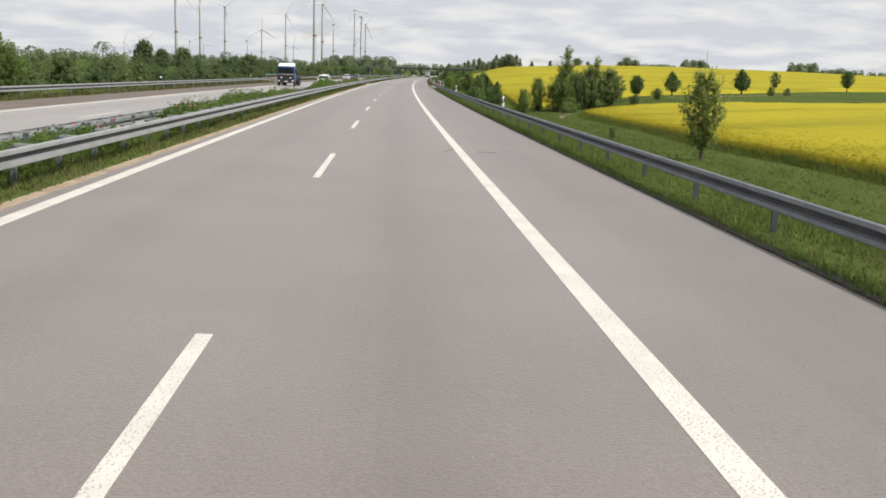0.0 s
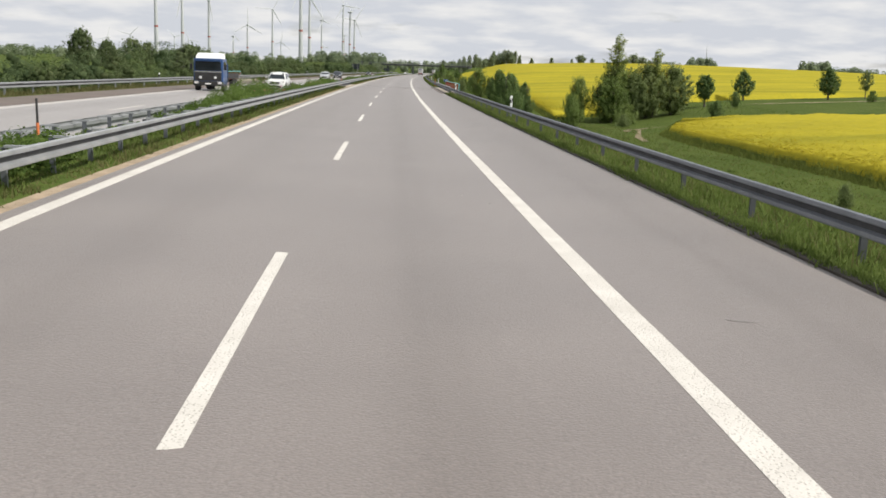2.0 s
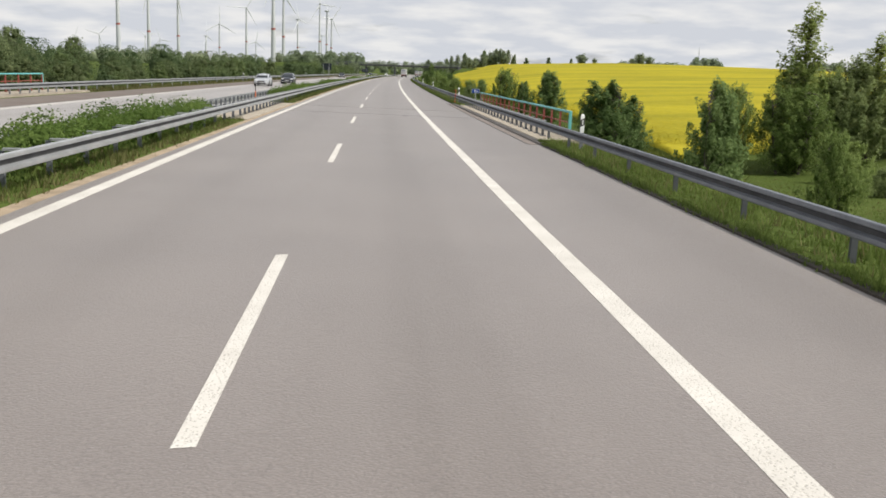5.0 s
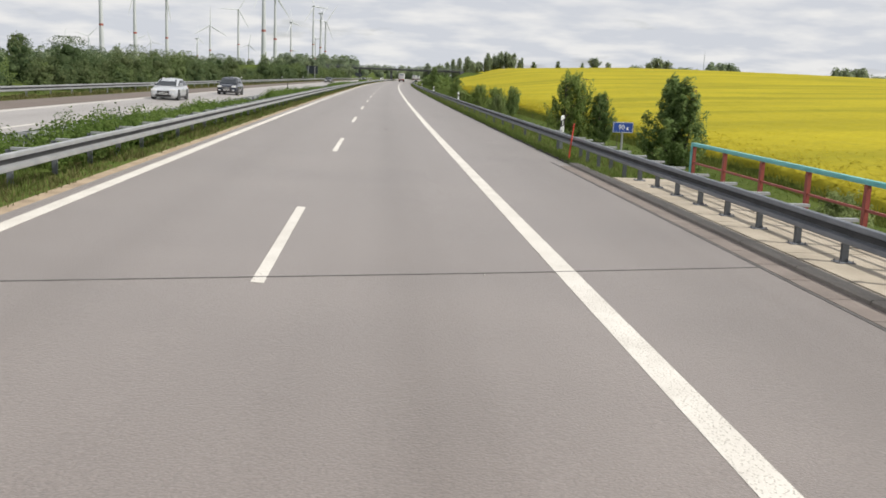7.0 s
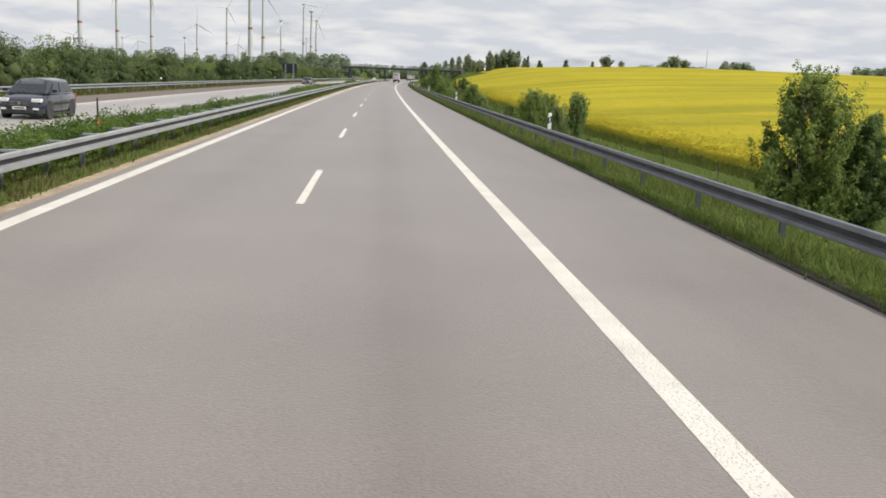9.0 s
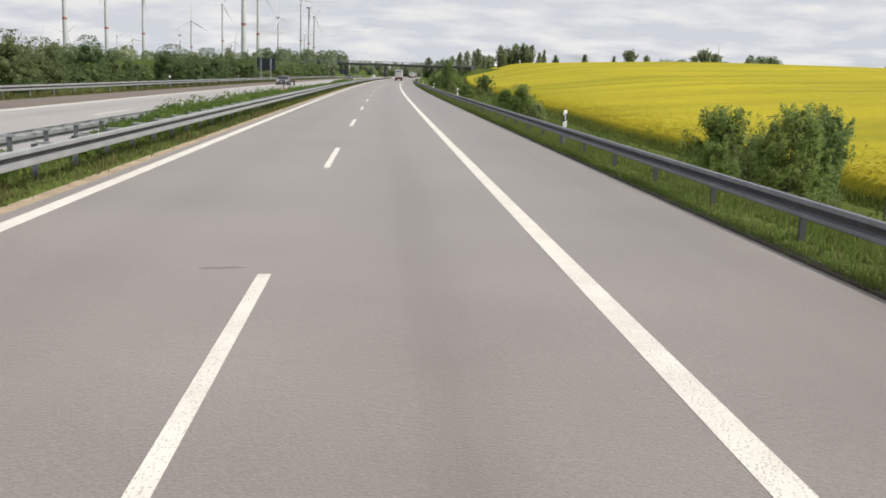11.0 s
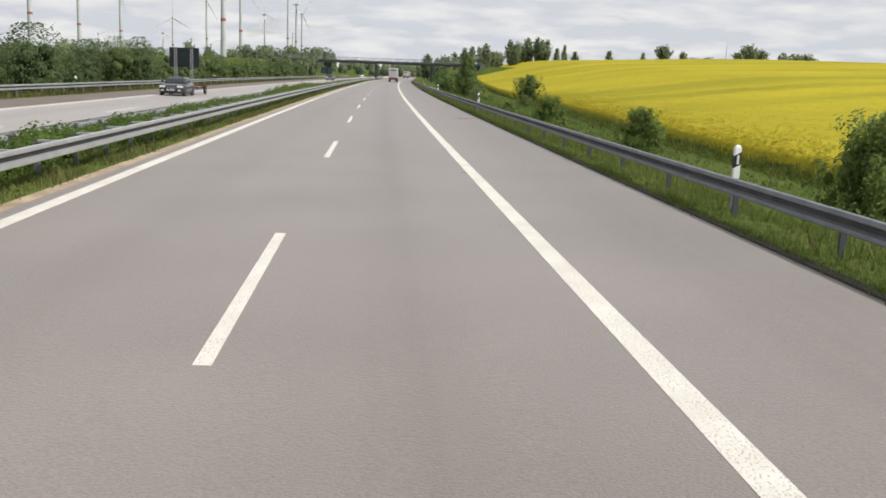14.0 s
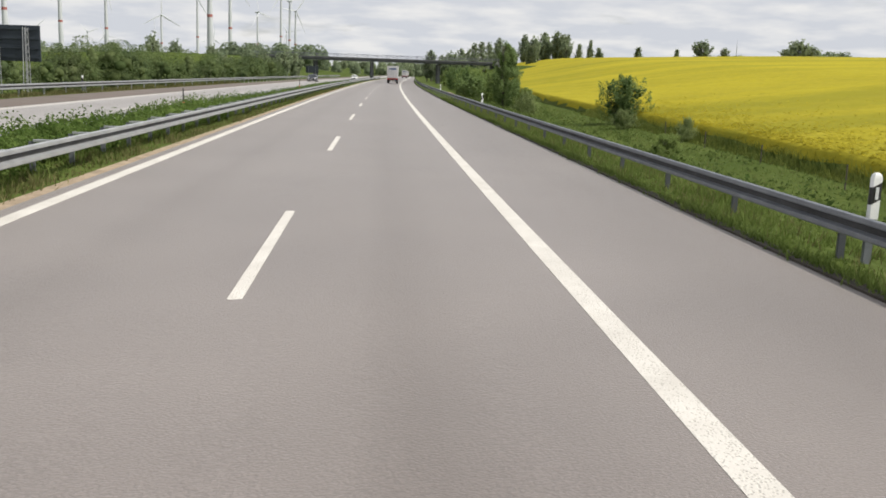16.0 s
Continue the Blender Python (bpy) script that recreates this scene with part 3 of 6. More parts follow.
def guard_rail(label, u_face, side, s0, s1, spans, mat, top=0.75, post_mesh=POST, post_gap_u=0.24, plates=(), spacers=None):
    root = thing("guard_rail", label, "guard rail", group="motorway guard rails")
    part("beam", beam(u_face, side, s0, s1, top), mat, root)
    # Dark strip in the groove: road grime, with the groove's shade painted in.
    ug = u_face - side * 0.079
    part("grime_shade", sweep([(ug, top - 0.195), (ug, top - 0.115), (ug - side * 0.002, top - 0.115), (ug - side * 0.002, top - 0.195)], s0, s1, 4.0), M_GRIMESHADE, root, "road grime and painted-in shade in the groove of the beam")
    u_post = u_face - side * post_gap_u
    stations = []
    for a, b, gap in spans:
        stations += list(np.arange(a, b, gap))
    near = stations[:290]
    for s in near:
        p = part("post", post_mesh, None, root)
        p.matrix_world = facing(s, u_post, top - 0.75, 0 if side < 0 else 180)
        if spacers is None or any(a <= s <= e for a, e in spacers):
            b = part("spacer", BRACKET, None, root)
            b.matrix_world = facing(s, u_face - side * 0.26, top - 0.008)
        if any(a <= s <= e for a, e in plates):
            q = part("base_plate", PLATE, None, root)
            q.matrix_world = facing(s, u_post, 0.09)
    if len(stations) > 290:
        sh = Shape()
        for s in stations[290:]:
            m = facing(s, u_post, top - 0.75)
            sh.add([m @ Vector(v) for v in post_shape.v], post_shape.f)
        tagged(part("far_posts", sh, M_ZINCD, root), kind="stuff")
    return root


guard_rail("grey galvanised steel guard rail with C-posts along the hard shoulder", 7.68, -1, -60, 700,
           [(-15.1, 158, 4.0), (158.3, 199, 1.5), (199.85, 700, 3.985)], M_RAILSHADE, 0.76, POSTR, 0.33, plates=((158, 194),), spacers=((158, 206),))
guard_rail("bright galvanised guard rail of the grassy median beside the lanes", -4.58, 1, -60, 720,
           [(1.2, 162, 2.25), (163, 182, 1.4), (184, 520, 2.25), (520, 720, 4.5)], M_ZINC, 0.74, POSTD, 0.5)
guard_rail("galvanised guard rail of the median facing the opposite carriageway", -7.25, -1, -60, 720,
           [(20, 162, 2.25), (163, 190, 1.4), (192, 520, 2.25), (520, 720, 4.5)], M_ZINC, 0.72, POSTD, 0.36)
guard_rail("galvanised guard rail behind the opposite hard shoulder", -19.2, 1, -60, 720,
           [(20, 148, 4.0), (150, 188, 1.5), (190, 720, 4.0)], M_ZINC, 0.72, POST, 0.3)


# ---- bridge edges: kerb, concrete cap, hand rail ----
def cap(s0, s1, profile, name, label, mat=M_CONC, gap=2.2):
    root = thing(name, label, "concrete kerb", kind="structure")
    s = s0
    while s < s1 - 0.01:
        e = min(s + gap, s1)
        part("slab", sweep(profile, s + 0.012, e - 0.012, 3), mat, root)
        s = e
    return root


cap(156, 193.4, [(7.46, 0.085), (9.3, 0.12), (9.3, -0.5), (7.46, -0.5)], "bridge_cap", "pale concrete bridge cap slabs under the guard rail", M_CONC, 3.0)
cap(154, 197.5, [(7.16, 0.05), (7.19, 0.07), (7.36, 0.075), (7.44, 0.07), (7.44, -0.4), (7.16, -0.4)], "kerb", "weathered grey concrete kerb along the bridge", M_CONCD, 2.0)
cap(160, 180.2, [(-6.15, 0.02), (-4.34, 0.02), (-4.34, -0.3), (-6.15, -0.3)], "median_cap", "sandy concrete slabs in the median on the bridge", M_CONC, 3.0)
cap(153, 187, [(-21.3, 0.10), (-19.1, 0.10), (-19.1, -0.5), (-21.3, -0.5)], "bridge_cap", "pale concrete bridge cap behind the opposite shoulder", M_CONC, 3.0)


def hand_rail(u, s0, s1, label, sgn):
    root = thing("hand_rail", label, "railing", group="bridge railings")
    n = int(round((s1 - s0) / 2.05))
    part("top_bar", sweep([(u - 0.06, 1.17), (u - 0.05, 1.20), (u + 0.05, 1.20), (u + 0.06, 1.17), (u + 0.05, 1.12), (u - 0.05, 1.12)], s0 - 0.08, s1 + 0.08, 2.0),
         M_TURQ, root, "turquoise painted steel top bar", smooth=50)
    part("middle_bar", sweep([(u - 0.02, 0.74), (u + 0.02, 0.74), (u + 0.02, 0.70), (u - 0.02, 0.70)], s0, s1, 2.0), M_REDP, root)
    part("lower_bar", sweep([(u - 0.02, 0.36), (u + 0.02, 0.36), (u + 0.02, 0.32), (u - 0.02, 0.32)], s0, s1, 2.0), M_REDP, root)
    leg = Shape().box(0, 0, 0.6, 0.07, 0.10, 1.06).box(0, 0, 0.11, 0.18, 0.2, 0.02).mesh("post", M_REDP)
    for k in range(n + 1):
        p = part("post", leg, None, root, "red-brown painted steel post")
        p.matrix_world = facing(s0 + (s1 - s0) * k / n, u, 0.02)
    for s in (s0 - 0.06, s1 + 0.06):
        e = part("end_bend", Shape().box(0, 0, 0.62, 0.12, 0.10, 1.05), M_TURQ, root, bevel=0.02)
        e.matrix_world = facing(s, u, 0.05)
    return root


cap(154, 197, [(6.75, 0.008), (7.15, 0.010), (7.15, -0.05), (6.75, -0.05)], "gutter", "brownish asphalt gutter strip along the bridge kerb", M_GUTTER, 1.05)
tagged(part("gutter_joint", sweep([(6.75, 0.003), (7.15, 0.003), (7.15, -0.05), (6.75, -0.05)], 154, 197, 4), M_TAR), "dark tar between the gutter slabs", "joint", kind="structure")
hand_rail(8.95, 157.5, 191.6, "turquoise and red-brown painted steel bridge railing", 1)
hand_rail(-20.9, 155.2, 183.0, "turquoise and red-brown bridge railing behind the opposite shoulder", -1)


# ---- roadside furniture ----
def delineator(m):
    root = thing("delineator_post", "white delineator post with black band behind the guard rail", "road post", m, "delineator posts")
    prof = [(-0.06, -0.05), (0.06, -0.05), (0.075, 0.0), (0.06, 0.05), (-0.06, 0.05), (-0.075, 0.0)]
    body = Shape().loft([[Vector((x * k, y * k, z)) for x, y in prof] for z, k in ((0.42, 1), (0.98, 1), (1.03, 0.85), (1.06, 0.4))])
    part("body", body, M_WHITE, root, smooth=50)
    band = Shape().loft([[Vector((x * 1.03, y * 1.03, z + x * 0.6)) for x, y in prof] for z in (0.66, 0.90)])
    part("band", band, M_BLACK, root, "slanted black band")
    part("reflector", Shape().box(0, -0.054, 0.78, 0.045, 0.012, 0.17), M_REFL, root)
    part("post", Shape().box(0, 0.03, 0.05, 0.11, 0.07, 1.3), M_ZINCD, root, "dark grey steel post")
    return root


first = delineator(facing(4.6, 8.25, 0.22))
for s in (53.8, 101.3, 152.0, 204.4, 254.0, 300.2, 352.0, 398.8, 449.0, 499.0):
    copy_thing(first, facing(s, 8.25, 0.22))
for s in (85, 135, 262, 310, 360, 402, 455):
    copy_thing(first, facing(s, -20.0, 0.05, 180))


def marker(m):
    root = thing("marker_pole", "slim dark marker pole with an orange lower half in the median", "marker pole", m, "marker poles")
    part("pole", Shape().tube((0, 0, 0.55), (0, 0, 1.32), 0.028, 0.024, 8), M_FRAME, root, smooth=40)
    part("sleeve", Shape().tube((0, 0, -0.2), (0, 0, 0.82), 0.036, 0.033, 8), M_ORANGE, root, "orange plastic sleeve", smooth=40)
    return root


first = marker(facing(174.3, -5.9))
for s in (68.0, 130.0, 242.0, 334.0, 422.0, 470.0):
    copy_thing(first, facing(s, -5.9))
root = thing("snow_pole", "leaning red snow pole at the end of the bridge kerb", "marker pole", facing(199.3, 7.5, 0.0) @ pose(0, 0, 0, 2, 5, 0))
part("pole", Shape().tube((0, 0, -0.2), (0, 0, 1.15), 0.028, 0.022, 8), M_REDB, root, smooth=40)
part("tip", Shape().tube((0, 0, 1.15), (0, 0, 1.2), 0.024, 0.01, 8), M_REDB, root)

# small blue board with white figures
root = thing("blue_sign", "small blue sign board with white figures on a grey post", "road sign", facing(199.6, 9.3, -0.35))
part("board", Shape().box(0, 0, 1.50, 0.68, 0.02, 0.34), M_BLUES, root, bevel=0.006)
part("border", Shape().box(0, -0.012, 1.657, 0.65, 0.006, 0.010).box(0, -0.012, 1.343, 0.65, 0.006, 0.010).box(-.32, -0.012, 1.5, 0.010, 0.006, 0.32).box(.32, -0.012, 1.5, 0.010, 0.006, 0.32), M_WHITE, root)
part("post", Shape().tube((0, 0.04, -0.6), (0, 0.04, 1.68), 0.035, n=10), M_ZINC, root, smooth=40)
figures = bpy.data.curves.new("figures", "FONT")
figures.body, figures.size, figures.extrude, figures.align_x, figures.align_y = "90", 0.215, 0.003, "CENTER", "CENTER"
number = part("number", bpy.data.meshes.new_from_object(bpy.data.objects.new("number", figures)), None, root, "white figures")
number.data.materials.clear()
number.data.materials.append(M_WHITE)
number.matrix_local = pose(-0.05, -0.013, 1.5, 90, 0, 0)
for x in (0.15,):
    part("figure", Shape().box(x, -0.013, 1.46, 0.06, 0.006, 0.09), M_WHITE, root)

# the back of a large direction sign
root = thing("direction_sign", "large direction sign seen from its dark back on two lattice posts", "road sign", facing(449.3, -22.5, -0.4) @ pose(0, 0, 0, 0, 0, -6))
part("board", Shape().box(0, 0, 3.5, 3.65, 0.10, 2.3), M_SIGNB, root, bevel=0.03)
for z in (2.6, 3.2, 3.8, 4.4):
    part("stiffener", Shape().box(0, -0.09, z, 3.5, 0.06, 0.08), M_SIGNB, root)
for x in (-0.95, 1.0):
    lat = Shape()
    for dx, dy in ((-0.16, -0.16), (0.16, -0.16), (0.16, -0.6), (-0.16, -0.6)):
        lat.tube((x + dx, dy, -0.6), (x + dx * .6, dy * .6 - 0.1, 4.5), 0.03, n=6)
    for k in range(10):
        z = k * 0.45
        lat.tube((x - 0.16, -0.17, z), (x + 0.16, -0.17, z + 0.48), 0.018, n=5)
        lat.tube((x + 0.16, -0.17, z), (x + 0.16, -0.55, z + 0.48), 0.018, n=5)
    part("lattice_post", lat, M_ZINC, root, "galvanised lattice post")

# small dark sign far down the road
root = thing("far_sign", "dark back of a traffic sign beside the opposite carriageway", "road sign", facing(655, -22.0, -0.3))
part("board", Shape().box(0, 0, 2.6, 3.6, 0.08, 2.0), M_SIGNB, root, bevel=0.03)
for x in (-1.0, 1.0):
    part("post", Shape().tube((x, -0.1, -0.5), (x, -0.1, 3.4), 0.06, n=8), M_ZINCD, root)


# ---- road bridge over the motorway ----
def overpass(s):
    root = thing("overpass", "dark road bridge with concrete piers crossing the motorway", "bridge", kind="structure")
    m = facing(s, -4.0, 0.0) @ Matrix.Rotation(radians(2.0), 4, "Z")

    def put(name, sh, mat, bevel=0.0, label=""):
        ob = part(name, sh, mat, root, label, bevel=bevel)
        ob.matrix_world = m
        return ob
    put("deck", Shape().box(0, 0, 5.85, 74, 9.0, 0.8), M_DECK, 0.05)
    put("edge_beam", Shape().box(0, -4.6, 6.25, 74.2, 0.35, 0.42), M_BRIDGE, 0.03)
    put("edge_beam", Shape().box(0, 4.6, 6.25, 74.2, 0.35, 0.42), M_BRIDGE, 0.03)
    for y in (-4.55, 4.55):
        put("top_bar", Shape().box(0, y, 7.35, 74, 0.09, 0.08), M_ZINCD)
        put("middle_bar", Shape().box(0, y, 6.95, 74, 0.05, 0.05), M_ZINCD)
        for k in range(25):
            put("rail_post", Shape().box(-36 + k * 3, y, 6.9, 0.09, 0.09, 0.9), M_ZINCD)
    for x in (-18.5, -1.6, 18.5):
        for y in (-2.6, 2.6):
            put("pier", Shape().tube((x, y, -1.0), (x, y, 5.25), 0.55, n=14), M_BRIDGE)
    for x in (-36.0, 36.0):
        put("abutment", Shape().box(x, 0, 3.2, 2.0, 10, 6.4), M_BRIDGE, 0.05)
    for sx in (-1, 1):
        sh = Shape()
        rows = []
        for k, (d, h) in enumerate(((27, -0.8), (30, 1.6), (34, 4.2), (38, 5.7), (60, 6.0), (120, 4.0), (190, 0.0))):
            rows.append([m @ Vector((sx * d, y, max(h * g, -1.2))) for y, g in ((-22, 0.0), (-16, 0.35), (-9, 0.85), (-5.5, 1.0), (5.5, 1.0), (9, 0.85), (16, 0.35), (22, 0.0))])
        sh.loft(rows, closed=False, caps=False)
        ob = part("embankment", sh, M_GROUND, root, "grassy embankment", smooth=60)
    return root


overpass(670.0)


# ---- wind turbines ----
def turbine(x, y, hub, blade, turn, phase, base=0.0, width=1.0):
    root = thing("wind_turbine", "tall grey wind turbine with a red tower band", "wind turbine", Matrix.Translation((x, y, base)) @ Matrix.Rotation(radians(turn), 4, "Z"), "wind farm")
    r0, r1 = 2.9 * width, 1.35 * width
    part("tower", Shape().tube((0, 0, -3), (0, 0, hub - 1.2), r0, r1, 20), M_TOWER, root, smooth=40)
    zb = hub * 0.42
    rb = r0 + (r1 - r0) * zb / hub + 0.06
    part("red_band", Shape().tube((0, 0, zb), (0, 0, zb + 2.6), rb, rb - 0.03, 20), M_BAND, root, "red warning band")
    nac = Shape().loft([[Vector((math.cos(a) * w, yy, hub + math.sin(a) * w * 0.95)) for a in [2 * math.pi * i / 12 for i in range(12)]]
                        for yy, w in ((-3.2, 1.3), (-2.0, 1.9), (2.5, 1.8), (5.0, 1.2), (5.6, 0.6))])
    part("nacelle", nac, M_BLADE, root, smooth=40)
    part("hub", Shape().tube((0, -3.2, hub), (0, -5.0, hub), 1.35, 0.5, 14), M_BLADE, root, smooth=50)
    bl = Shape()
    rows = []
    for t, chord, thick in ((0.02, 1.2, 1.1), (0.08, 1.6, 0.9), (0.2, 2.6, 0.55), (0.5, 1.7, 0.3), (0.8, 1.0, 0.16), (1.0, 0.25, 0.06)):
        tw = radians(16 * (1 - t))
        ring = []
        for i in range(10):
            a = 2 * math.pi * i / 10
            px, py = math.cos(a) * chord / 2 + chord * 0.15, math.sin(a) * thick / 2
            ring.append(Vector((px * math.cos(tw) - py * math.sin(tw), px * math.sin(tw) + py * math.cos(tw), t * blade)))
        rows.append(ring)
    me = bl.loft(rows).mesh("blade", M_BLADE, 40)
    for k in range(3):
        b = part("blade", me, None, root)
        b.matrix_local = Matrix.Translation((0, -4.2, hub)) @ Matrix.Rotation(radians(phase + 120 * k), 4, "Y")
    return root


for x, y, hub, blade, turn, phase, width in (
        (-280, 1323, 108, 41, 35, 20, 1.12), (-291, 1556, 108, 41, 30, 75, 1.12), (-288, 1783, 112, 41, 28, 50, 1.12), (-88, 1298, 108, 41, 40, 205, 1.15),
        (-92, 1542, 106, 41, 25, 25, 1.0), (-227, 2305, 132, 45, 20, 30, 1.15), (-116, 2400, 115, 45, 60, 100, 1.0), (-55, 2103, 133, 42, 30, 215, 1.0),
        (-41, 2140, 122, 40, 70, 60, 1.0), (-32, 2206, 109, 45, 25, 35, 1.0), (-247, 2000, 81, 36, 15, 0, 0.9), (-352, 2537, 73, 40, 75, 110, 1.0),
        (-745, 2798, 66, 32, 30, 15, 0.8), (-684, 2815, 76, 36, 10, 45, 0.8), (-565, 2844, 75, 34, 35, 70, 0.8), (-526, 2852, 68, 34, 20, 100, 0.8),
        (-262, 2892, 72, 33, 15, 10, 0.8), (-138, 2901, 62, 30, 50, 90, 0.8), (-73, 2904, 97, 40, 25, 80, 0.8)):
    turbine(x, y, hub, blade, turn, phase, 3.0, width)


# ---- plants ----
def leaf_cards(centres, sizes, rng, out=None, stray=0.75):
    """Small bent leaf clumps: two triangles each, turned at random round the way out of the crown."""
    n = len(centres)
    c = rng.normal(size=(n, 3))
    if out is not None:
        c = c * stray / 1.7 + np.asarray(out) / (np.linalg.norm(out, axis=1)[:, None] + 1e-6)
    c /= np.linalg.norm(c, axis=1)[:, None] + 1e-9
    a = np.cross(c, rng.normal(size=(n, 3)))
    a /= np.linalg.norm(a, axis=1)[:, None] + 1e-9
    b = np.cross(c, a)
    L, W = sizes[:, None], (sizes * rng.uniform(0.45, 0.8, n))[:, None]
    p0 = centres - a * L * 0.5
    p1 = centres + b * W * 0.5 + c * L * 0.12
    p2 = centres + a * L * 0.5
    p3 = centres - b * W * 0.5 + c * L * 0.12
    verts = np.stack([p0, p1, p2, p3], 1).reshape(-1, 3)
    k = np.arange(n) * 4
    faces = np.stack([np.stack([k, k + 2, k + 1], 1), np.stack([k, k + 3, k + 2], 1)], 1).reshape(-1, 3)
    return verts, faces


def cores(centres, radii, rng, squash=1.0):
    """Uneven leafy lumps that fill the inside of a crown."""
    g = (1 + math.sqrt(5)) / 2
    ico = np.array([(-1, g, 0), (1, g, 0), (-1, -g, 0), (1, -g, 0), (0, -1, g), (0, 1, g), (0, -1, -g), (0, 1, -g), (g, 0, -1), (g, 0, 1), (-g, 0, -1), (-g, 0, 1)]) / math.sqrt(1 + g * g)
    tri = np.array([(0, 11, 5), (0, 5, 1), (0, 1, 7), (0, 7, 10), (0, 10, 11), (1, 5, 9), (5, 11, 4), (11, 10, 2), (10, 7, 6), (7, 1, 8),
                    (3, 9, 4), (3, 4, 2), (3, 2, 6), (3, 6, 8), (3, 8, 9), (4, 9, 5), (2, 4, 11), (6, 2, 10), (8, 6, 7), (9, 8, 1)])
    n = len(centres)
    r = np.asarray(radii).reshape(n, -1, 1) if np.ndim(radii) > 1 else np.asarray(radii)[:, None, None]
    v = np.asarray(centres)[:, None, :] + ico[None] * r * rng.uniform(0.72, 1.2, (n, 12, 1)) * np.array([1, 1, squash])
    return v.reshape(-1, 3), (tri[None] + 12 * np.arange(n)[:, None, None]).reshape(-1, 3)


def merged(*pairs):
    vs, fs, k = [], [], 0
    for v, f in pairs:
        vs.append(v)
        fs.append(f + k)
        k += len(v)
    return np.concatenate(vs), np.concatenate(fs)


def np_mesh(name, verts, faces, mat):
    me = bpy.data.meshes.new(name)
    n, k = len(faces), faces.shape[1]
    me.vertices.add(len(verts))
    me.vertices.foreach_set("co", np.asarray(verts, np.float32).ravel())
    me.loops.add(n * k)
    me.loops.foreach_set("vertex_index", faces.astype(np.int32).ravel())
    me.polygons.add(n)
    me.polygons.foreach_set("loop_start", np.arange(0, n * k, k, dtype=np.int32))
    me.update(calc_edges=True)
    me.validate()
    me.materials.append(mat)
    return me


PROFILES = {
    "oval": lambda t: math.sin(math.pi * min(1, max(0, t * 0.93 + 0.05))) ** 0.6,
    "drop": lambda t: math.sin(math.pi * min(1, t * 0.97 + 0.02) ** 0.66) ** 0.8,
    "cone": lambda t: (1 - t) ** 0.85 * min(1, t * 8 + 0.3),
    "poplar": lambda t: 0.9 * math.sin(math.pi * min(1, t * 0.85 + 0.08)) ** 0.8 * (1 - 0.55 * t),
    "bush": lambda t: math.sqrt(max(0, 1 - (t * 0.98) ** 2)) * (0.8 + 0.25 * math.sin(5 * t)),
}


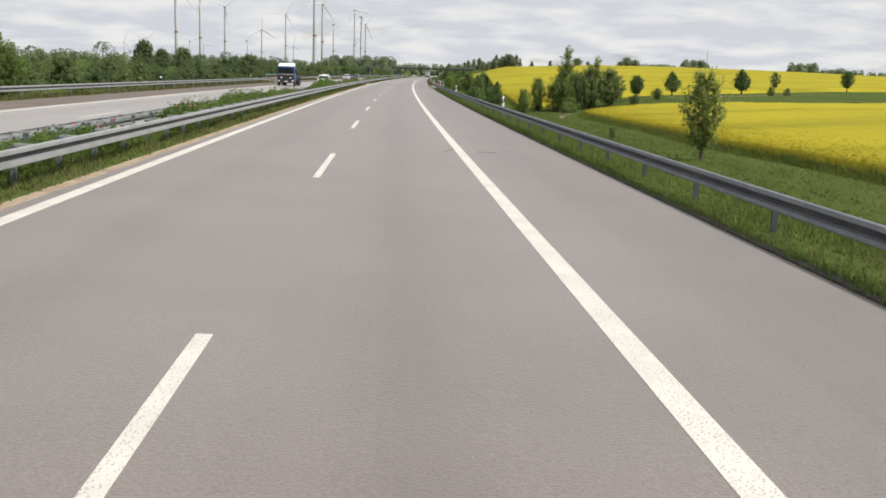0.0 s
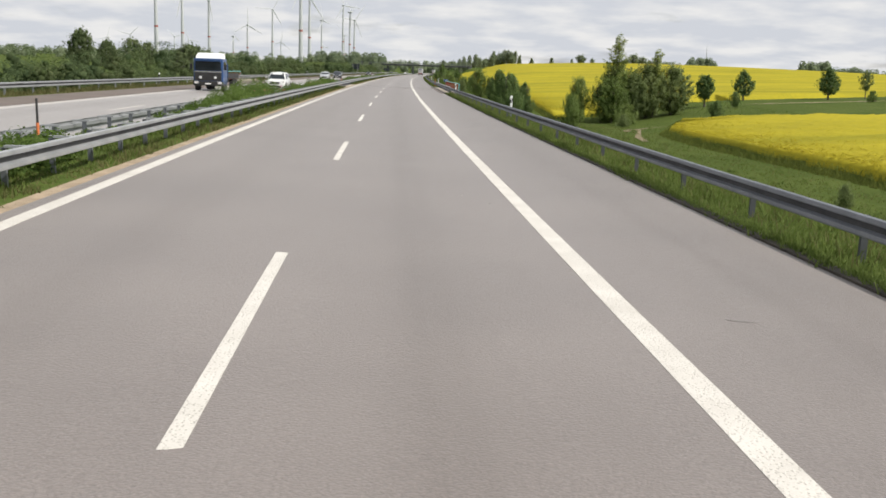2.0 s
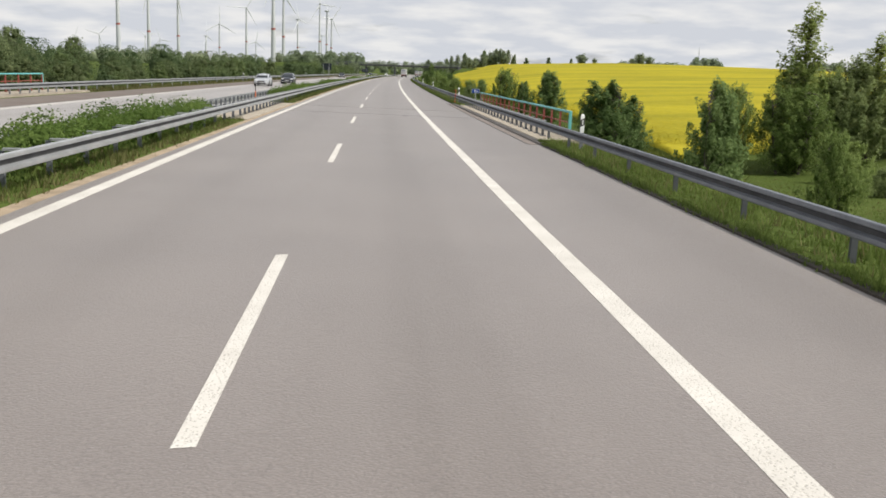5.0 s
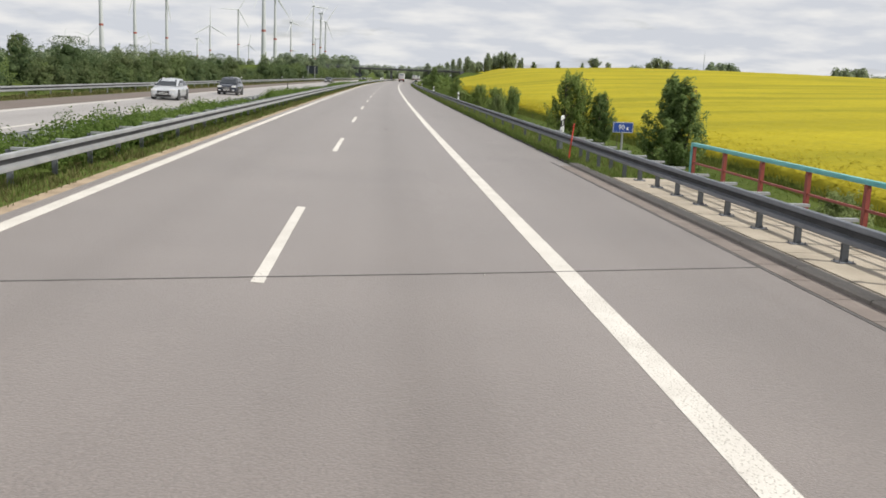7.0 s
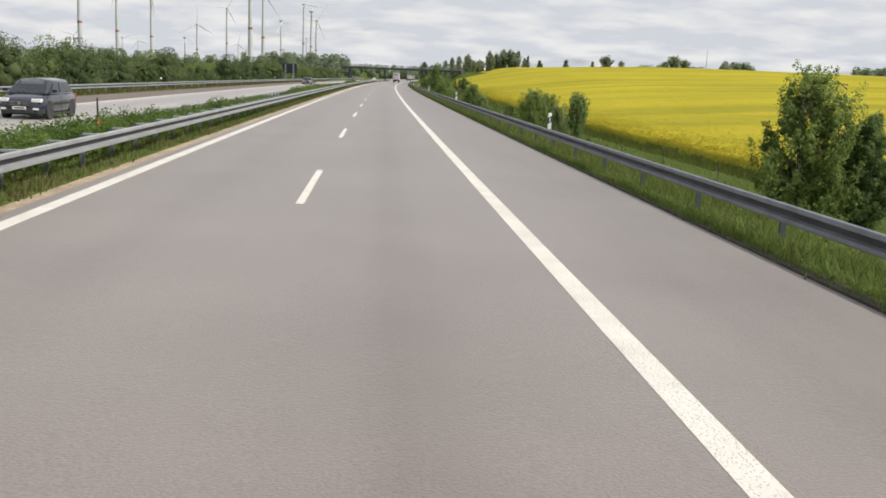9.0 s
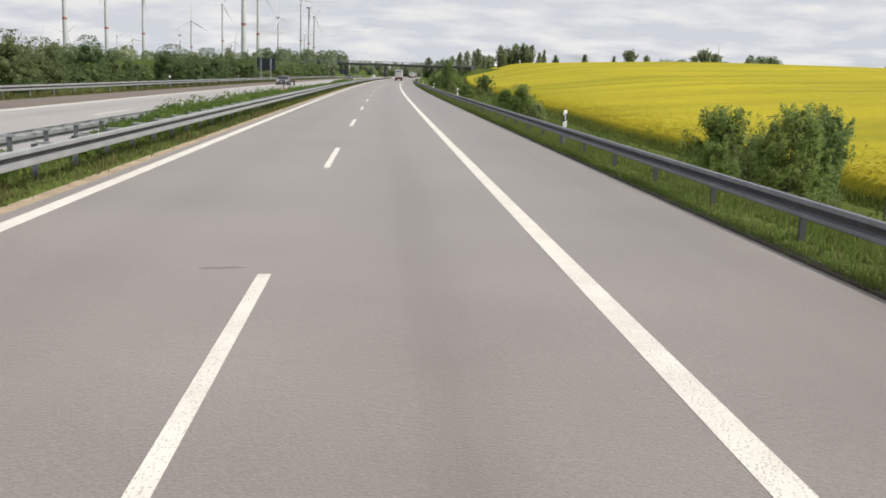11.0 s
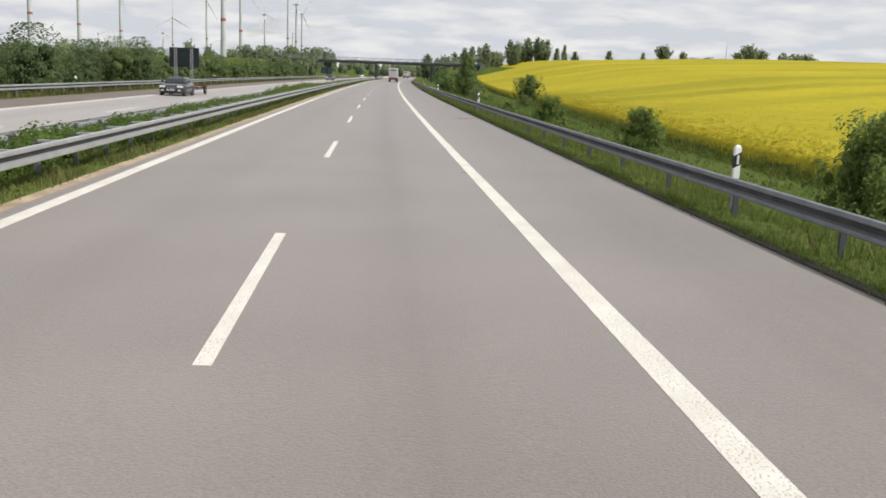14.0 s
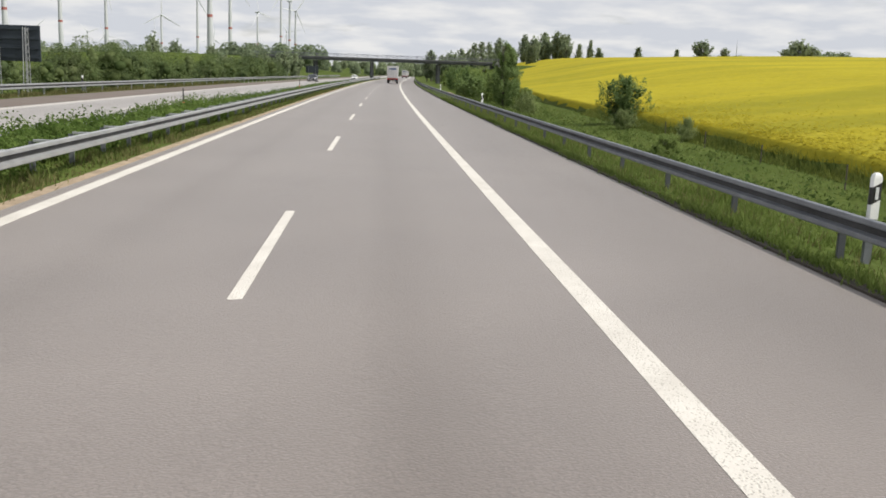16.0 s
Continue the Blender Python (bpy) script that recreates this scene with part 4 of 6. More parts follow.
def tree_parts(seed, kind, height, radius, bare, clumps, per, leaf, trunk, mat, stems=1, clump_r=0.17, ragged=0.25, plume=3.2, core=0.42):
    """Trunk with limbs, and a crown of leaf clumps set round the limb ends."""
    rng = np.random.default_rng(seed)
    rnd = random.Random(seed)
    wood = Shape()
    ends, shape = [], PROFILES[kind]
    lean = [(rnd.uniform(-1, 1) * 0.04 * height, rnd.uniform(-1, 1) * 0.04 * height) for _ in range(stems)]
    foot = [(rnd.uniform(-1, 1) * radius * 0.25 * (stems > 1), rnd.uniform(-1, 1) * radius * 0.25 * (stems > 1)) for _ in range(stems)]
    for k in range(stems):
        path = []
        top = height * (0.92 if k == 0 else rnd.uniform(0.6, 0.85))
        for i in range(6):
            t = i / 5
            path.append(Vector((foot[k][0] * (1 + t * 1.6) + lean[k][0] * t + rnd.uniform(-.02, .02) * height * t,
                                foot[k][1] * (1 + t * 1.6) + lean[k][1] * t + rnd.uniform(-.02, .02) * height * t, -0.4 + t * (top + 0.4))))
        for i in range(5):
            r0, r1 = trunk * (1 - i / 5.3) / math.sqrt(stems), trunk * (1 - (i + 1) / 5.3) / math.sqrt(stems)
            wood.tube(path[i], path[i + 1], r0 * (1.35 if i == 0 else 1), r1, 8, caps=False)
    centres = []
    for i in range(clumps):
        t = (i + rnd.random()) / clumps
        z = bare + 0.06 * height + t * (height * 0.92 - bare)
        r = radius * 0.80 * shape(t) * (1 + rnd.uniform(-ragged, ragged))
        a = i * 2.399 + rnd.uniform(-.5, .5)
        k = rnd.random() ** 0.45
        c = Vector((math.cos(a) * r * k, math.sin(a) * r * k, z + rnd.uniform(-.3, .3) * clump_r * height))
        s = rnd.randrange(stems)
        c.x += foot[s][0] + lean[s][0] * z / height
        c.y += foot[s][1] + lean[s][1] * z / height
        centres.append((c, s))
        if i % 2 == 0:
            hz = max(0.15, z - r * k * 0.7)
            start = Vector((foot[s][0] * (1 + hz / height * 1.6) + lean[s][0] * hz / height, foot[s][1] * (1 + hz / height * 1.6) + lean[s][1] * hz / height, hz))
            mid = start.lerp(c, 0.55) + Vector((0, 0, 0.06 * r))
            wood.tube(start, mid, trunk * 0.3 / math.sqrt(stems), trunk * 0.16 / math.sqrt(stems), 5, caps=False)
            wood.tube(mid, c, trunk * 0.16 / math.sqrt(stems), 0.006, 4, caps=False)
    cc = np.array([tuple(c) for c, _ in centres])
    size = clump_r * radius * rng.uniform(0.7, 1.35, len(cc)) + 0.05
    deep = np.array([math.hypot(c.x, c.y) < 0.74 * radius * shape(min(1, max(0, (c.z - bare) / (height - bare)))) for c, _ in centres])
    idx = np.repeat(np.arange(len(cc)), per)
    out = cc * np.array([1, 1, 0]) / (np.linalg.norm(cc[:, :2], axis=1)[:, None] + 0.2)
    up = out * rng.uniform(0.25, 0.9, len(cc))[:, None] + np.array([0, 0, 1.0]) + rng.normal(0, 0.25, cc.shape)
    up /= np.linalg.norm(up, axis=1)[:, None]
    t = rng.uniform(0, 1, len(idx))
    way = rng.normal(size=(len(idx), 3))
    way /= np.linalg.norm(way, axis=1)[:, None]
    span = plume * size * rng.uniform(0.7, 1.5, len(cc))
    pts = cc[idx] + up[idx] * ((t - 0.5) * span[idx])[:, None] + way * (size[idx] * 0.95 * np.sqrt(1.05 - t) * rng.uniform(0.15, 1, len(idx)) ** 0.5)[:, None]
    pts[:, 2] = np.maximum(pts[:, 2], bare * 0.5 + 0.05)
    away = (pts - cc[idx]) / (size[idx][:, None] + 0.05) * 0.5 + (pts - np.array([0, 0, bare + 0.42 * (height - bare)])) / np.array([radius, radius, 0.6 * height]) + np.array([0, 0, 0.25])
    v, f = merged(leaf_cards(pts, leaf * rng.uniform(0.6, 1.4, len(pts)), rng, away), cores(cc[deep], size[deep] * core, rng, 1.15))
    return wood.mesh("trunk", M_BARK, 60), np_mesh("crown", v, f, mat)


def plant(name, label, category, group, meshes, m):
    root = thing(name, label, category, m, group)
    part("trunk", meshes[0], None, root)
    part("crown", meshes[1], None, root)
    return root


def at(s, u, dz=0.0, turn=0.0, sx=1.0, sz=1.0):
    x, y = plan(s, u)
    z = float(ground_z(s, u))
    return Matrix.Translation((float(x), float(y), z + dz)) @ Matrix.Rotation(radians(turn), 4, "Z") @ Matrix.Diagonal((sx, sx, sz, 1))


BIRCH = tree_parts(1, "oval", 6.5, 1.75, 0.7, 190, 65, 0.125, 0.13, M_LEAFB, 2, 0.19, 0.35, 2.4, 0.35)
plant("tree", "slender light green birch on the embankment foot", "tree", "roadside trees", BIRCH, at(66.9, 25.0))
ROWA = tree_parts(2, "drop", 5.9, 2.2, 1.0, 150, 52, 0.17, 0.16, M_LEAFD, 1, 0.19, 0.12, 1.3)
ROWB = tree_parts(3, "oval", 5.2, 2.1, 1.1, 150, 52, 0.17, 0.16, M_LEAFD, 1, 0.19, 0.14, 1.3)
ROWC = tree_parts(4, "oval", 5.4, 1.7, 1.5, 80, 46, 0.16, 0.11, M_LEAFO, 1, 0.17, 0.22, 1.4)
for meshes, s, u, w, h, lab in ((ROWB, 204.5, 53.7, 1.0, 1.0, "round dark green tree in a row along the farm track"), (ROWA, 219.6, 65.8, 1.15, 0.9, "drop-shaped dark green tree in a row along the farm track"),
                                (ROWA, 226.0, 84.8, 1.3, 0.98, "drop-shaped dark green tree in a row along the farm track"), (ROWC, 234.0, 96.0, 1.0, 1.0, "thin pale young tree in a row along the farm track"),
                                (ROWB, 250.0, 122.0, 1.1, 1.05, "round dark green tree in a row along the farm track"), (ROWA, 262, 142, 1.1, 1.0, "drop-shaped dark green tree in a row along the farm track")):
    plant("tree", lab, "tree", "farm track trees", meshes, at(s, u, 0, s * 7, w, h))
BIGA = tree_parts(5, "oval", 7.2, 2.9, 0.2, 260, 105, 0.140, 0.17, M_LEAF, 3, 0.16, 0.26, 1.8, 0.36)
BIGB = tree_parts(6, "oval", 6.6, 3.0, 0.1, 260, 100, 0.140, 0.17, M_LEAFO, 3, 0.16, 0.26, 1.8, 0.36)
TOP = tree_parts(7, "poplar", 11.2, 2.0, 1.0, 105, 50, 0.18, 0.15, M_LEAFB, 1, 0.17, 0.45, 3.2, 0.15)
DARK = tree_parts(8, "drop", 6.2, 1.9, 0.1, 220, 105, 0.135, 0.14, M_LEAFD, 2, 0.18, 0.28, 1.9, 0.36)
BUSH = tree_parts(9, "bush", 2.6, 1.9, 0.1, 130, 95, 0.098, 0.06, M_LEAF, 5, 0.18, 0.3, 1.7, 0.34)
BUSH2 = tree_parts(10, "bush", 2.3, 1.7, 0.1, 125, 90, 0.095, 0.05, M_LEAFO, 5, 0.18, 0.35, 1.8, 0.34)
BUSH3 = tree_parts(11, "oval", 3.0, 1.7, 0.15, 130, 95, 0.098, 0.07, M_LEAFD, 4, 0.18, 0.3, 1.8, 0.34)
CONE = tree_parts(12, "cone", 6.0, 2.3, 0.4, 70, 20, 0.45, 0.12, M_LEAFHAZE, 1, 0.2, 0.15)
FARR = tree_parts(13, "oval", 8.0, 3.4, 1.0, 70, 20, 0.7, 0.25, M_LEAFHAZE, 1, 0.22, 0.25)
FART = tree_parts(14, "oval", 10.5, 2.6, 1.5, 70, 20, 0.65, 0.22, M_LEAFHAZE, 1, 0.2, 0.3)
GR = "roadside trees"
for meshes, s, u, w, h, lab in (
        (BIGA, 194.4, 30.0, 0.62, 0.95, "leafy green tree beside the motorway underpass"), (TOP, 196.6, 36.4, 1.75, 1.17, "tall ragged poplar-like tree above the thicket"),
        (BIGA, 193.5, 34.5, 1.1, 0.95, "broad leafy tree in the thicket by the underpass"), (BIGB, 195.5, 39.6, 1.15, 1.1, "olive green tree in the thicket by the underpass"), (BIGA, 196.5, 36.4, 1.25, 1.22, "broad leafy tree in the thicket by the underpass"), (BIGB, 196.8, 42.4, 1.3, 1.26, "olive green tree in the thicket by the underpass"),
        (TOP, 196.8, 42.8, 1.5, 0.93, "ragged young tree above the thicket"), (BIGB, 198.0, 46.8, 1.25, 1.12, "olive green tree at the end of the thicket"),
        (BUSH, 186.0, 36.0, 1.1, 1.1, "round bush in front of the thicket"), (BUSH2, 176.3, 33.3, 0.7, 0.75, "pale bush in front of the thicket"),
        (BUSH3, 199, 57.0, 0.7, 0.8, "small bush beside the farm track"), (BUSH, 215, 88, 0.6, 0.75, "small bush beside the farm track"), (BUSH2, 218, 93, 0.6, 0.7, "small bush beside the farm track"),
        (BUSH3, 182, 48, 0.8, 0.8, "bush beside the thicket"),
        (DARK, 157.2, 15.1, 0.82, 0.93, "dark green tree close behind the guard rail"),
        (BUSH3, 137.0, 13.0, 0.8, 0.95, "leafy bush on the embankment slope"), (BUSH, 164.0, 23.7, 0.9, 1.55, "round bush on the embankment slope"),
        (DARK, 191.7, 18.7, 1.35, 1.02, "large dark leafy tree beside the bridge railing"), (DARK, 194.0, 21.0, 1.1, 0.86, "leafy tree beside the bridge railing"),
        (BUSH2, 206, 20.5, 0.9, 1.0, "sparse bush beside the bridge railing"), (DARK, 230.3, 20.8, 1.3, 1.0, "dark green tree on the embankment slope"),
        (BIGA, 252.7, 18.4, 0.78, 0.86, "leafy green tree on the embankment slope"),
        (DARK, 253.3, 21.2, 0.8, 0.72, "dark green tree on the embankment slope"), (BUSH3, 303.0, 20.0, 0.85, 1.3, "bushy tree on the embankment slope"),
        (BIGA, 293.5, 14.2, 0.50, 0.51, "wide green willow bush on the embankment slope"), (BUSH2, 299.0, 17.3, 0.75, 1.2, "olive bush on the embankment slope"),
        (BUSH, 310.4, 18.2, 1.25, 1.35, "round green bush on the slope"), (BUSH2, 304.5, 17.6, 0.8, 1.15, "pale green bush on the slope"), (BUSH, 296.0, 12.6, 0.5, 0.6, "wide green bush on the slope"),
        (BUSH, 360.0, 15.6, 1.15, 1.3, "green bush on the slope behind the rail"), (BUSH2, 357.5, 16.6, 0.8, 0.8, "pale bush on the slope behind the rail"), (BUSH, 391.8, 17.8, 1.02, 0.95, "small dark bush on the slope"), (BUSH, 395.0, 12.5, 0.78, 0.78, "low spreading bush behind the guard rail"),
        (BUSH3, 463.3, 21.6, 1.35, 1.25, "round dark green bush at the field edge"), (BUSH2, 458.0, 20.5, 0.7, 0.6, "low olive bush at the field edge"), (BUSH2, 445.4, 21.2, 0.42, 0.62, "small sapling at the field edge"), (BUSH, 427, 14.2, 0.62, 0.5, "low bush on the slope"),
        (DARK, 490.5, 15.3, 1.1, 1.12, "tall dark bush on the slope"), (BUSH, 489.0, 17.2, 0.9, 0.9, "green bush on the slope"), (BUSH2, 479, 15.8, 0.85, 0.9, "low bush on the slope"),
        (BUSH2, 92.7, 24.1, 0.3, 0.5, "small sapling on the verge")):
    plant("bush" if "bush" in lab or "sapling" in lab else "tree", lab, "bush" if "bush" in lab or "sapling" in lab else "tree", "roadside bushes" if "bush" in lab else GR,
          meshes, at(s, u, 0, s * 13, w, h))
rb = random.Random(21)
FARB = tree_parts(15, "bush", 2.6, 1.9, 0.1, 60, 36, 0.24, 0.06, M_LEAF, 4, 0.22, 0.35)
FARC = tree_parts(16, "oval", 3.0, 1.7, 0.1, 60, 36, 0.24, 0.06, M_LEAFD, 4, 0.22, 0.35)
for k in range(44):
    s = 500 + k * 3.6 + rb.uniform(-2, 2)
    plant("bush", "green bush along the cutting before the road bridge", "bush", "cutting bushes", rb.choice([FARB, FARC]), at(s, 12 + rb.uniform(0, 8) + k * 0.1, 0, k * 50, rb.uniform(0.75, 1.2), rb.uniform(0.75, 1.45)))
# trees on the hill's crest
for x, y, meshes, w, h in ((137, 733, CONE, 1.25, 0.80), (123, 738, CONE, 1.25, 0.78), (152, 732, CONE, 0.9, 0.66), (155, 715, FARR, 1.35, 0.80), (163, 713, FARR, 0.6, 0.5), (108, 743, CONE, 1.5, 1.05), (196, 721, FARR, 1.5, 0.92), (204, 726, FARR, 1.1, 0.72), (190, 719, FARR, 0.8, 0.55)):
    s = y + 6
    u = x - float(np.interp(s, GRID, LINE_X)) / 1.0
    for _ in range(4):
        px, py = plan(s, u)
        s, u = s + (y - float(py)), u + (x - float(px))
    plant("tree", "dark conifer on the crest of the field" if meshes is CONE else "round tree on the crest of the field", "tree", "crest trees", meshes, at(s, u, -0.2, x * 9, w, h))
for k in range(46):
    s, u = 706 + rb.uniform(0, 60), 12 + k * 1.25 + rb.uniform(-1, 1)
    meshes = rb.choice([FART, FART, FARR, FARR, CONE])
    plant("tree", "tall tree of the small wood on the hill", "tree", "hill wood", meshes, at(s, u, -0.2, k * 70, rb.uniform(0.75, 1.1), rb.uniform(0.8, 1.15)))


for k in range(9):
    plant("tree", "dark tree hiding the end of the road bridge", "tree", "bridge trees", rb.choice([FARR, FARC]), at(640 + rb.uniform(0, 16), -44 + k * 2.2, -0.3, k * 40, rb.uniform(0.7, 0.95), rb.uniform(0.75, 1.0)))


def leafy_mass(name, label, points, sizes, mat, seed, category="shrubs", inner=None, out=None):
    v, f = leaf_cards(np.asarray(points), np.asarray(sizes), np.random.default_rng(seed), out)
    if inner is not None:
        v, f = merged((v, f), cores(inner[0], inner[1], np.random.default_rng(seed)))
    return tagged(part(name, np_mesh(name, v, f, mat), mat), label, category, kind="stuff")


def scrub(seed, s0, s1, u_near, u_far, top, per_m, leaf, count):
    """A belt of shrubs: clumps of leaves heaped into uneven crowns."""
    rng = np.random.default_rng(seed)
    cs, cu = rng.uniform(s0, s1, count), rng.uniform(u_near, u_far, count)
    ch = top(cs) * rng.uniform(0.55, 1.12, count)
    cr = ch * rng.uniform(0.42, 0.7, count)
    pts, size, ways = [], [], []
    for s, u, h, r in zip(cs, cu, ch, cr):
        n = int(per_m * r * h)
        a, t = rng.uniform(0, 2 * math.pi, n), rng.uniform(0, 1, n)
        prof = np.sqrt(np.clip(1 - (t * 0.97) ** 2.4, 0, 1)) * (0.85 + 0.2 * np.sin(a * 3 + s))
        rr = r * prof * rng.uniform(0.55, 1.06, n)
        x, y = plan(s, u)
        z = float(ground_z(s, u))
        pts.append(np.stack([x + np.cos(a) * rr, y + np.sin(a) * rr, z + 0.1 + t * h], 1))
        size.append(leaf * rng.uniform(0.6, 1.4, n))
        ways.append(np.stack([np.cos(a) * (1.05 - t), np.sin(a) * (1.05 - t), 0.15 + t * 0.9], 1))
    x, y = plan(cs, cu)
    gz = ground_z(cs, cu)
    cc, rr = [], []
    for k in range(count):
        for j in range(9):
            a, t = rng.uniform(0, 6.283), rng.uniform(0.15, 0.75)
            d = cr[k] * 0.62 * rng.uniform(0.2, 1) * (1.1 - 0.6 * t)
            cc.append((x[k] + math.cos(a) * d, y[k] + math.sin(a) * d, gz[k] + t * ch[k]))
            rr.append(cr[k] * (0.27 - 0.10 * t))
    return np.concatenate(pts), np.concatenate(size), (np.array(cc), np.array(rr)), np.concatenate(ways)


def belt_top(s):
    return 3.6 + 0.9 * np.sin(s * 0.045) + 0.7 * np.sin(s * 0.13 + 1) + 0.6 * np.sin(s * 0.31)


for seed, mat, name in ((31, M_BELT, "mid green"), (32, M_BELTD, "dark green"), (33, M_BELTO, "olive green")):
    p, z, c, w = scrub(seed, 30, 620, -37, -24.5, belt_top, 112, 0.175, 150)
    leafy_mass("shrub_belt", f"dense belt of {name} shrubs behind the opposite guard rail", p, z, mat, seed, inner=c, out=w)
p, z, c, w = scrub(34, 60, 130, -38, -30, lambda s: 4.7 + 0 * s, 120, 0.21, 14)
leafy_mass("shrub_belt", "taller willow-like shrubs behind the opposite guard rail", p, z, M_BELT, 34, inner=c, out=w)
p, z, c, w = scrub(36, 205, 420, -46, -37, lambda s: 5.6 + 0.6 * np.sin(s * 0.07), 70, 0.24, 45)
leafy_mass("shrub_belt", "tall dark trees and shrubs at the back of the belt", p, z, M_BELTD, 36, inner=c, out=w)
p, z, c, w = scrub(35, 395, 440, -30, -23, lambda s: 5.4 + 0 * s, 120, 0.21, 18)
leafy_mass("shrub_belt", "taller dark shrubs behind the opposite guard rail", p, z, M_BELTD, 35, inner=c, out=w)
WILLOW = tree_parts(42, "oval", 5.8, 2.7, 0.2, 210, 42, 0.18, 0.22, M_LEAFW, 3, 0.17, 0.2, 1.5, 0.55)
for s, u, w, h in ((176, -27.5, 0.8, 0.8), (186, -29, 1.1, 0.98), (192, -29.5, 1.1, 1.03), (199, -31, 0.9, 0.85), (206, -33, 0.8, 0.8)):
    plant("tree", "round grey-green willow rising above the shrub belt", "tree", "left trees", WILLOW, at(s, u, 0, s * 37, w, h))
for x, y, w, h in ((-72.5, 297, 1.6, 1.78), (-64.5, 320, 1.35, 1.52), (-72.5, 321, 1.35, 1.42), (-99, 484, 1.6, 1.95)):
    plant("tree", "tall round willow standing behind the shrub belt", "tree", "left trees", WILLOW, Matrix.Translation((x, y, -0.2)) @ Matrix.Rotation(x, 4, "Z") @ Matrix.Diagonal((w, w, h, 1)))
p, z, c, w = scrub(37, 440, 640, -34, -24, lambda s: 4.6 + 0.5 * np.sin(s * 0.11), 60, 0.24, 46)
leafy_mass("shrub_belt", "thick green shrubs before the road bridge", p, z, M_BELT, 37, inner=c, out=w)
POPL = tree_parts(41, "poplar", 8.5, 1.6, 0.8, 110, 60, 0.26, 0.16, M_LEAF, 1, 0.18, 0.35)
plant("tree", "tall narrow poplar rising above the shrub belt", "tree", "left trees", POPL, at(62, -25, 0, 0, 0.8, 0.6))
plant("tree", "leafy young tree in front of the shrub belt", "tree", "left trees", BIGA, at(60, -24, 0, 40, 0.62, 0.5))
for k in range(12):
    x, y = -60 - 22 * k + rb.uniform(-6, 6), 520 + 14 * k + rb.uniform(-10, 20)
    plant("tree", "round dark tree behind the shrub belt", "tree", "left trees", FARR, Matrix.Translation((x, y, 1.0 + 0.1 * k)) @ Matrix.Diagonal((rb.uniform(.7, 1.1),) * 2 + (rb.uniform(.75, 1.05), 1)))
for x, y, w, h in ((-42, 905, 1.3, 1.25), (-22, 900, 1.0, 1.1), (-38, 700, .9, 1.2), (-30, 695, .8, 1.0), (42, 1440, 1.4, 1.5), (50, 1445, .8, 0.9), (-8, 690, 0.9, 0.9)):
    plant("tree", "round dark tree near the road bridge", "tree", "far trees", FARR, Matrix.Translation((x, y, 3.0 if y > 800 else 1.5)) @ Matrix.Diagonal((w, w, h, 1)))


def far_wood(seed, label, x0, y0, x1, y1, depth, base, top, count):
    rng = np.random.default_rng(seed)
    pts, size, mids, fat, ways = [], [], [], [], []
    for k in range(count):
        t, d = rng.uniform(), rng.uniform(-depth, depth)
        x, y = x0 + (x1 - x0) * t, y0 + (y1 - y0) * t + d
        h = top * rng.uniform(0.7, 1.1)
        r = h * rng.uniform(0.3, 0.5)
        n = 190
        a, q = rng.uniform(0, 6.283, n), rng.uniform(0, 1, n)
        rr = r * np.sqrt(np.clip(1 - (q * .97) ** 2.2, 0, 1)) * rng.uniform(.75, 1.05, n)
        pts.append(np.stack([x + np.cos(a) * rr, y + np.sin(a) * rr, base + q * h], 1))
        ways.append(np.stack([np.cos(a) * (1.05 - q), np.sin(a) * (1.05 - q), 0.15 + q * 0.9], 1))
        size.append(np.full(n, h * 0.135) * rng.uniform(.6, 1.4, n))
        mids.append((x, y, base + h * 0.42))
        fat.append(r * 0.98)
    leafy_mass("far_wood", label, np.concatenate(pts), np.concatenate(size), M_LEAFHAZE, seed, "woodland", (np.array(mids), np.array(fat)), np.concatenate(ways))


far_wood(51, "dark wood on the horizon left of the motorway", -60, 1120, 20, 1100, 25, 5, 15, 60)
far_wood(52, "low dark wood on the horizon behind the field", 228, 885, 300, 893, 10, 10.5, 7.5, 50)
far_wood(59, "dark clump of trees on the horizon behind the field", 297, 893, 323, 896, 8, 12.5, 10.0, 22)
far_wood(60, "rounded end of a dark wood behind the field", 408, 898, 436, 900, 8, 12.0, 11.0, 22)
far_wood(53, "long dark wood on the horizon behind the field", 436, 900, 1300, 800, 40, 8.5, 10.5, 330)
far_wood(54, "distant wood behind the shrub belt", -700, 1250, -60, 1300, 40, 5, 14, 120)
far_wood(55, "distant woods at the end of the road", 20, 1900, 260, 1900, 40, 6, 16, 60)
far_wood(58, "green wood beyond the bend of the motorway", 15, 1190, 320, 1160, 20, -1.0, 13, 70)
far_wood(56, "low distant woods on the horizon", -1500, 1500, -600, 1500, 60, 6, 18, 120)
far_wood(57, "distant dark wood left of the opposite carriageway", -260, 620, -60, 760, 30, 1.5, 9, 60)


def blades(s, u, z, height, rng, per=4, width=0.02, lean=0.35):
    n = len(s) * per
    S, U = np.repeat(s, per) + rng.normal(0, 0.05, n), np.repeat(u, per) + rng.normal(0, 0.05, n)
    x, y = plan(S, U)
    b = np.stack([x, y, np.repeat(z, per) - 0.03], 1)
    h = np.repeat(height, per) * rng.uniform(0.55, 1.25, n)
    a = rng.uniform(0, 2 * math.pi, n)
    side = np.stack([np.cos(a), np.sin(a), 0 * a], 1) * width * rng.uniform(0.6, 1.5, n)[:, None]
    tip = b + np.stack([rng.normal(0, lean, n) * h, rng.normal(0, lean, n) * h, h], 1)
    verts = np.stack([b - side, b + side, tip], 1).reshape(-1, 3)
    return verts, np.arange(n * 3).reshape(-1, 3)


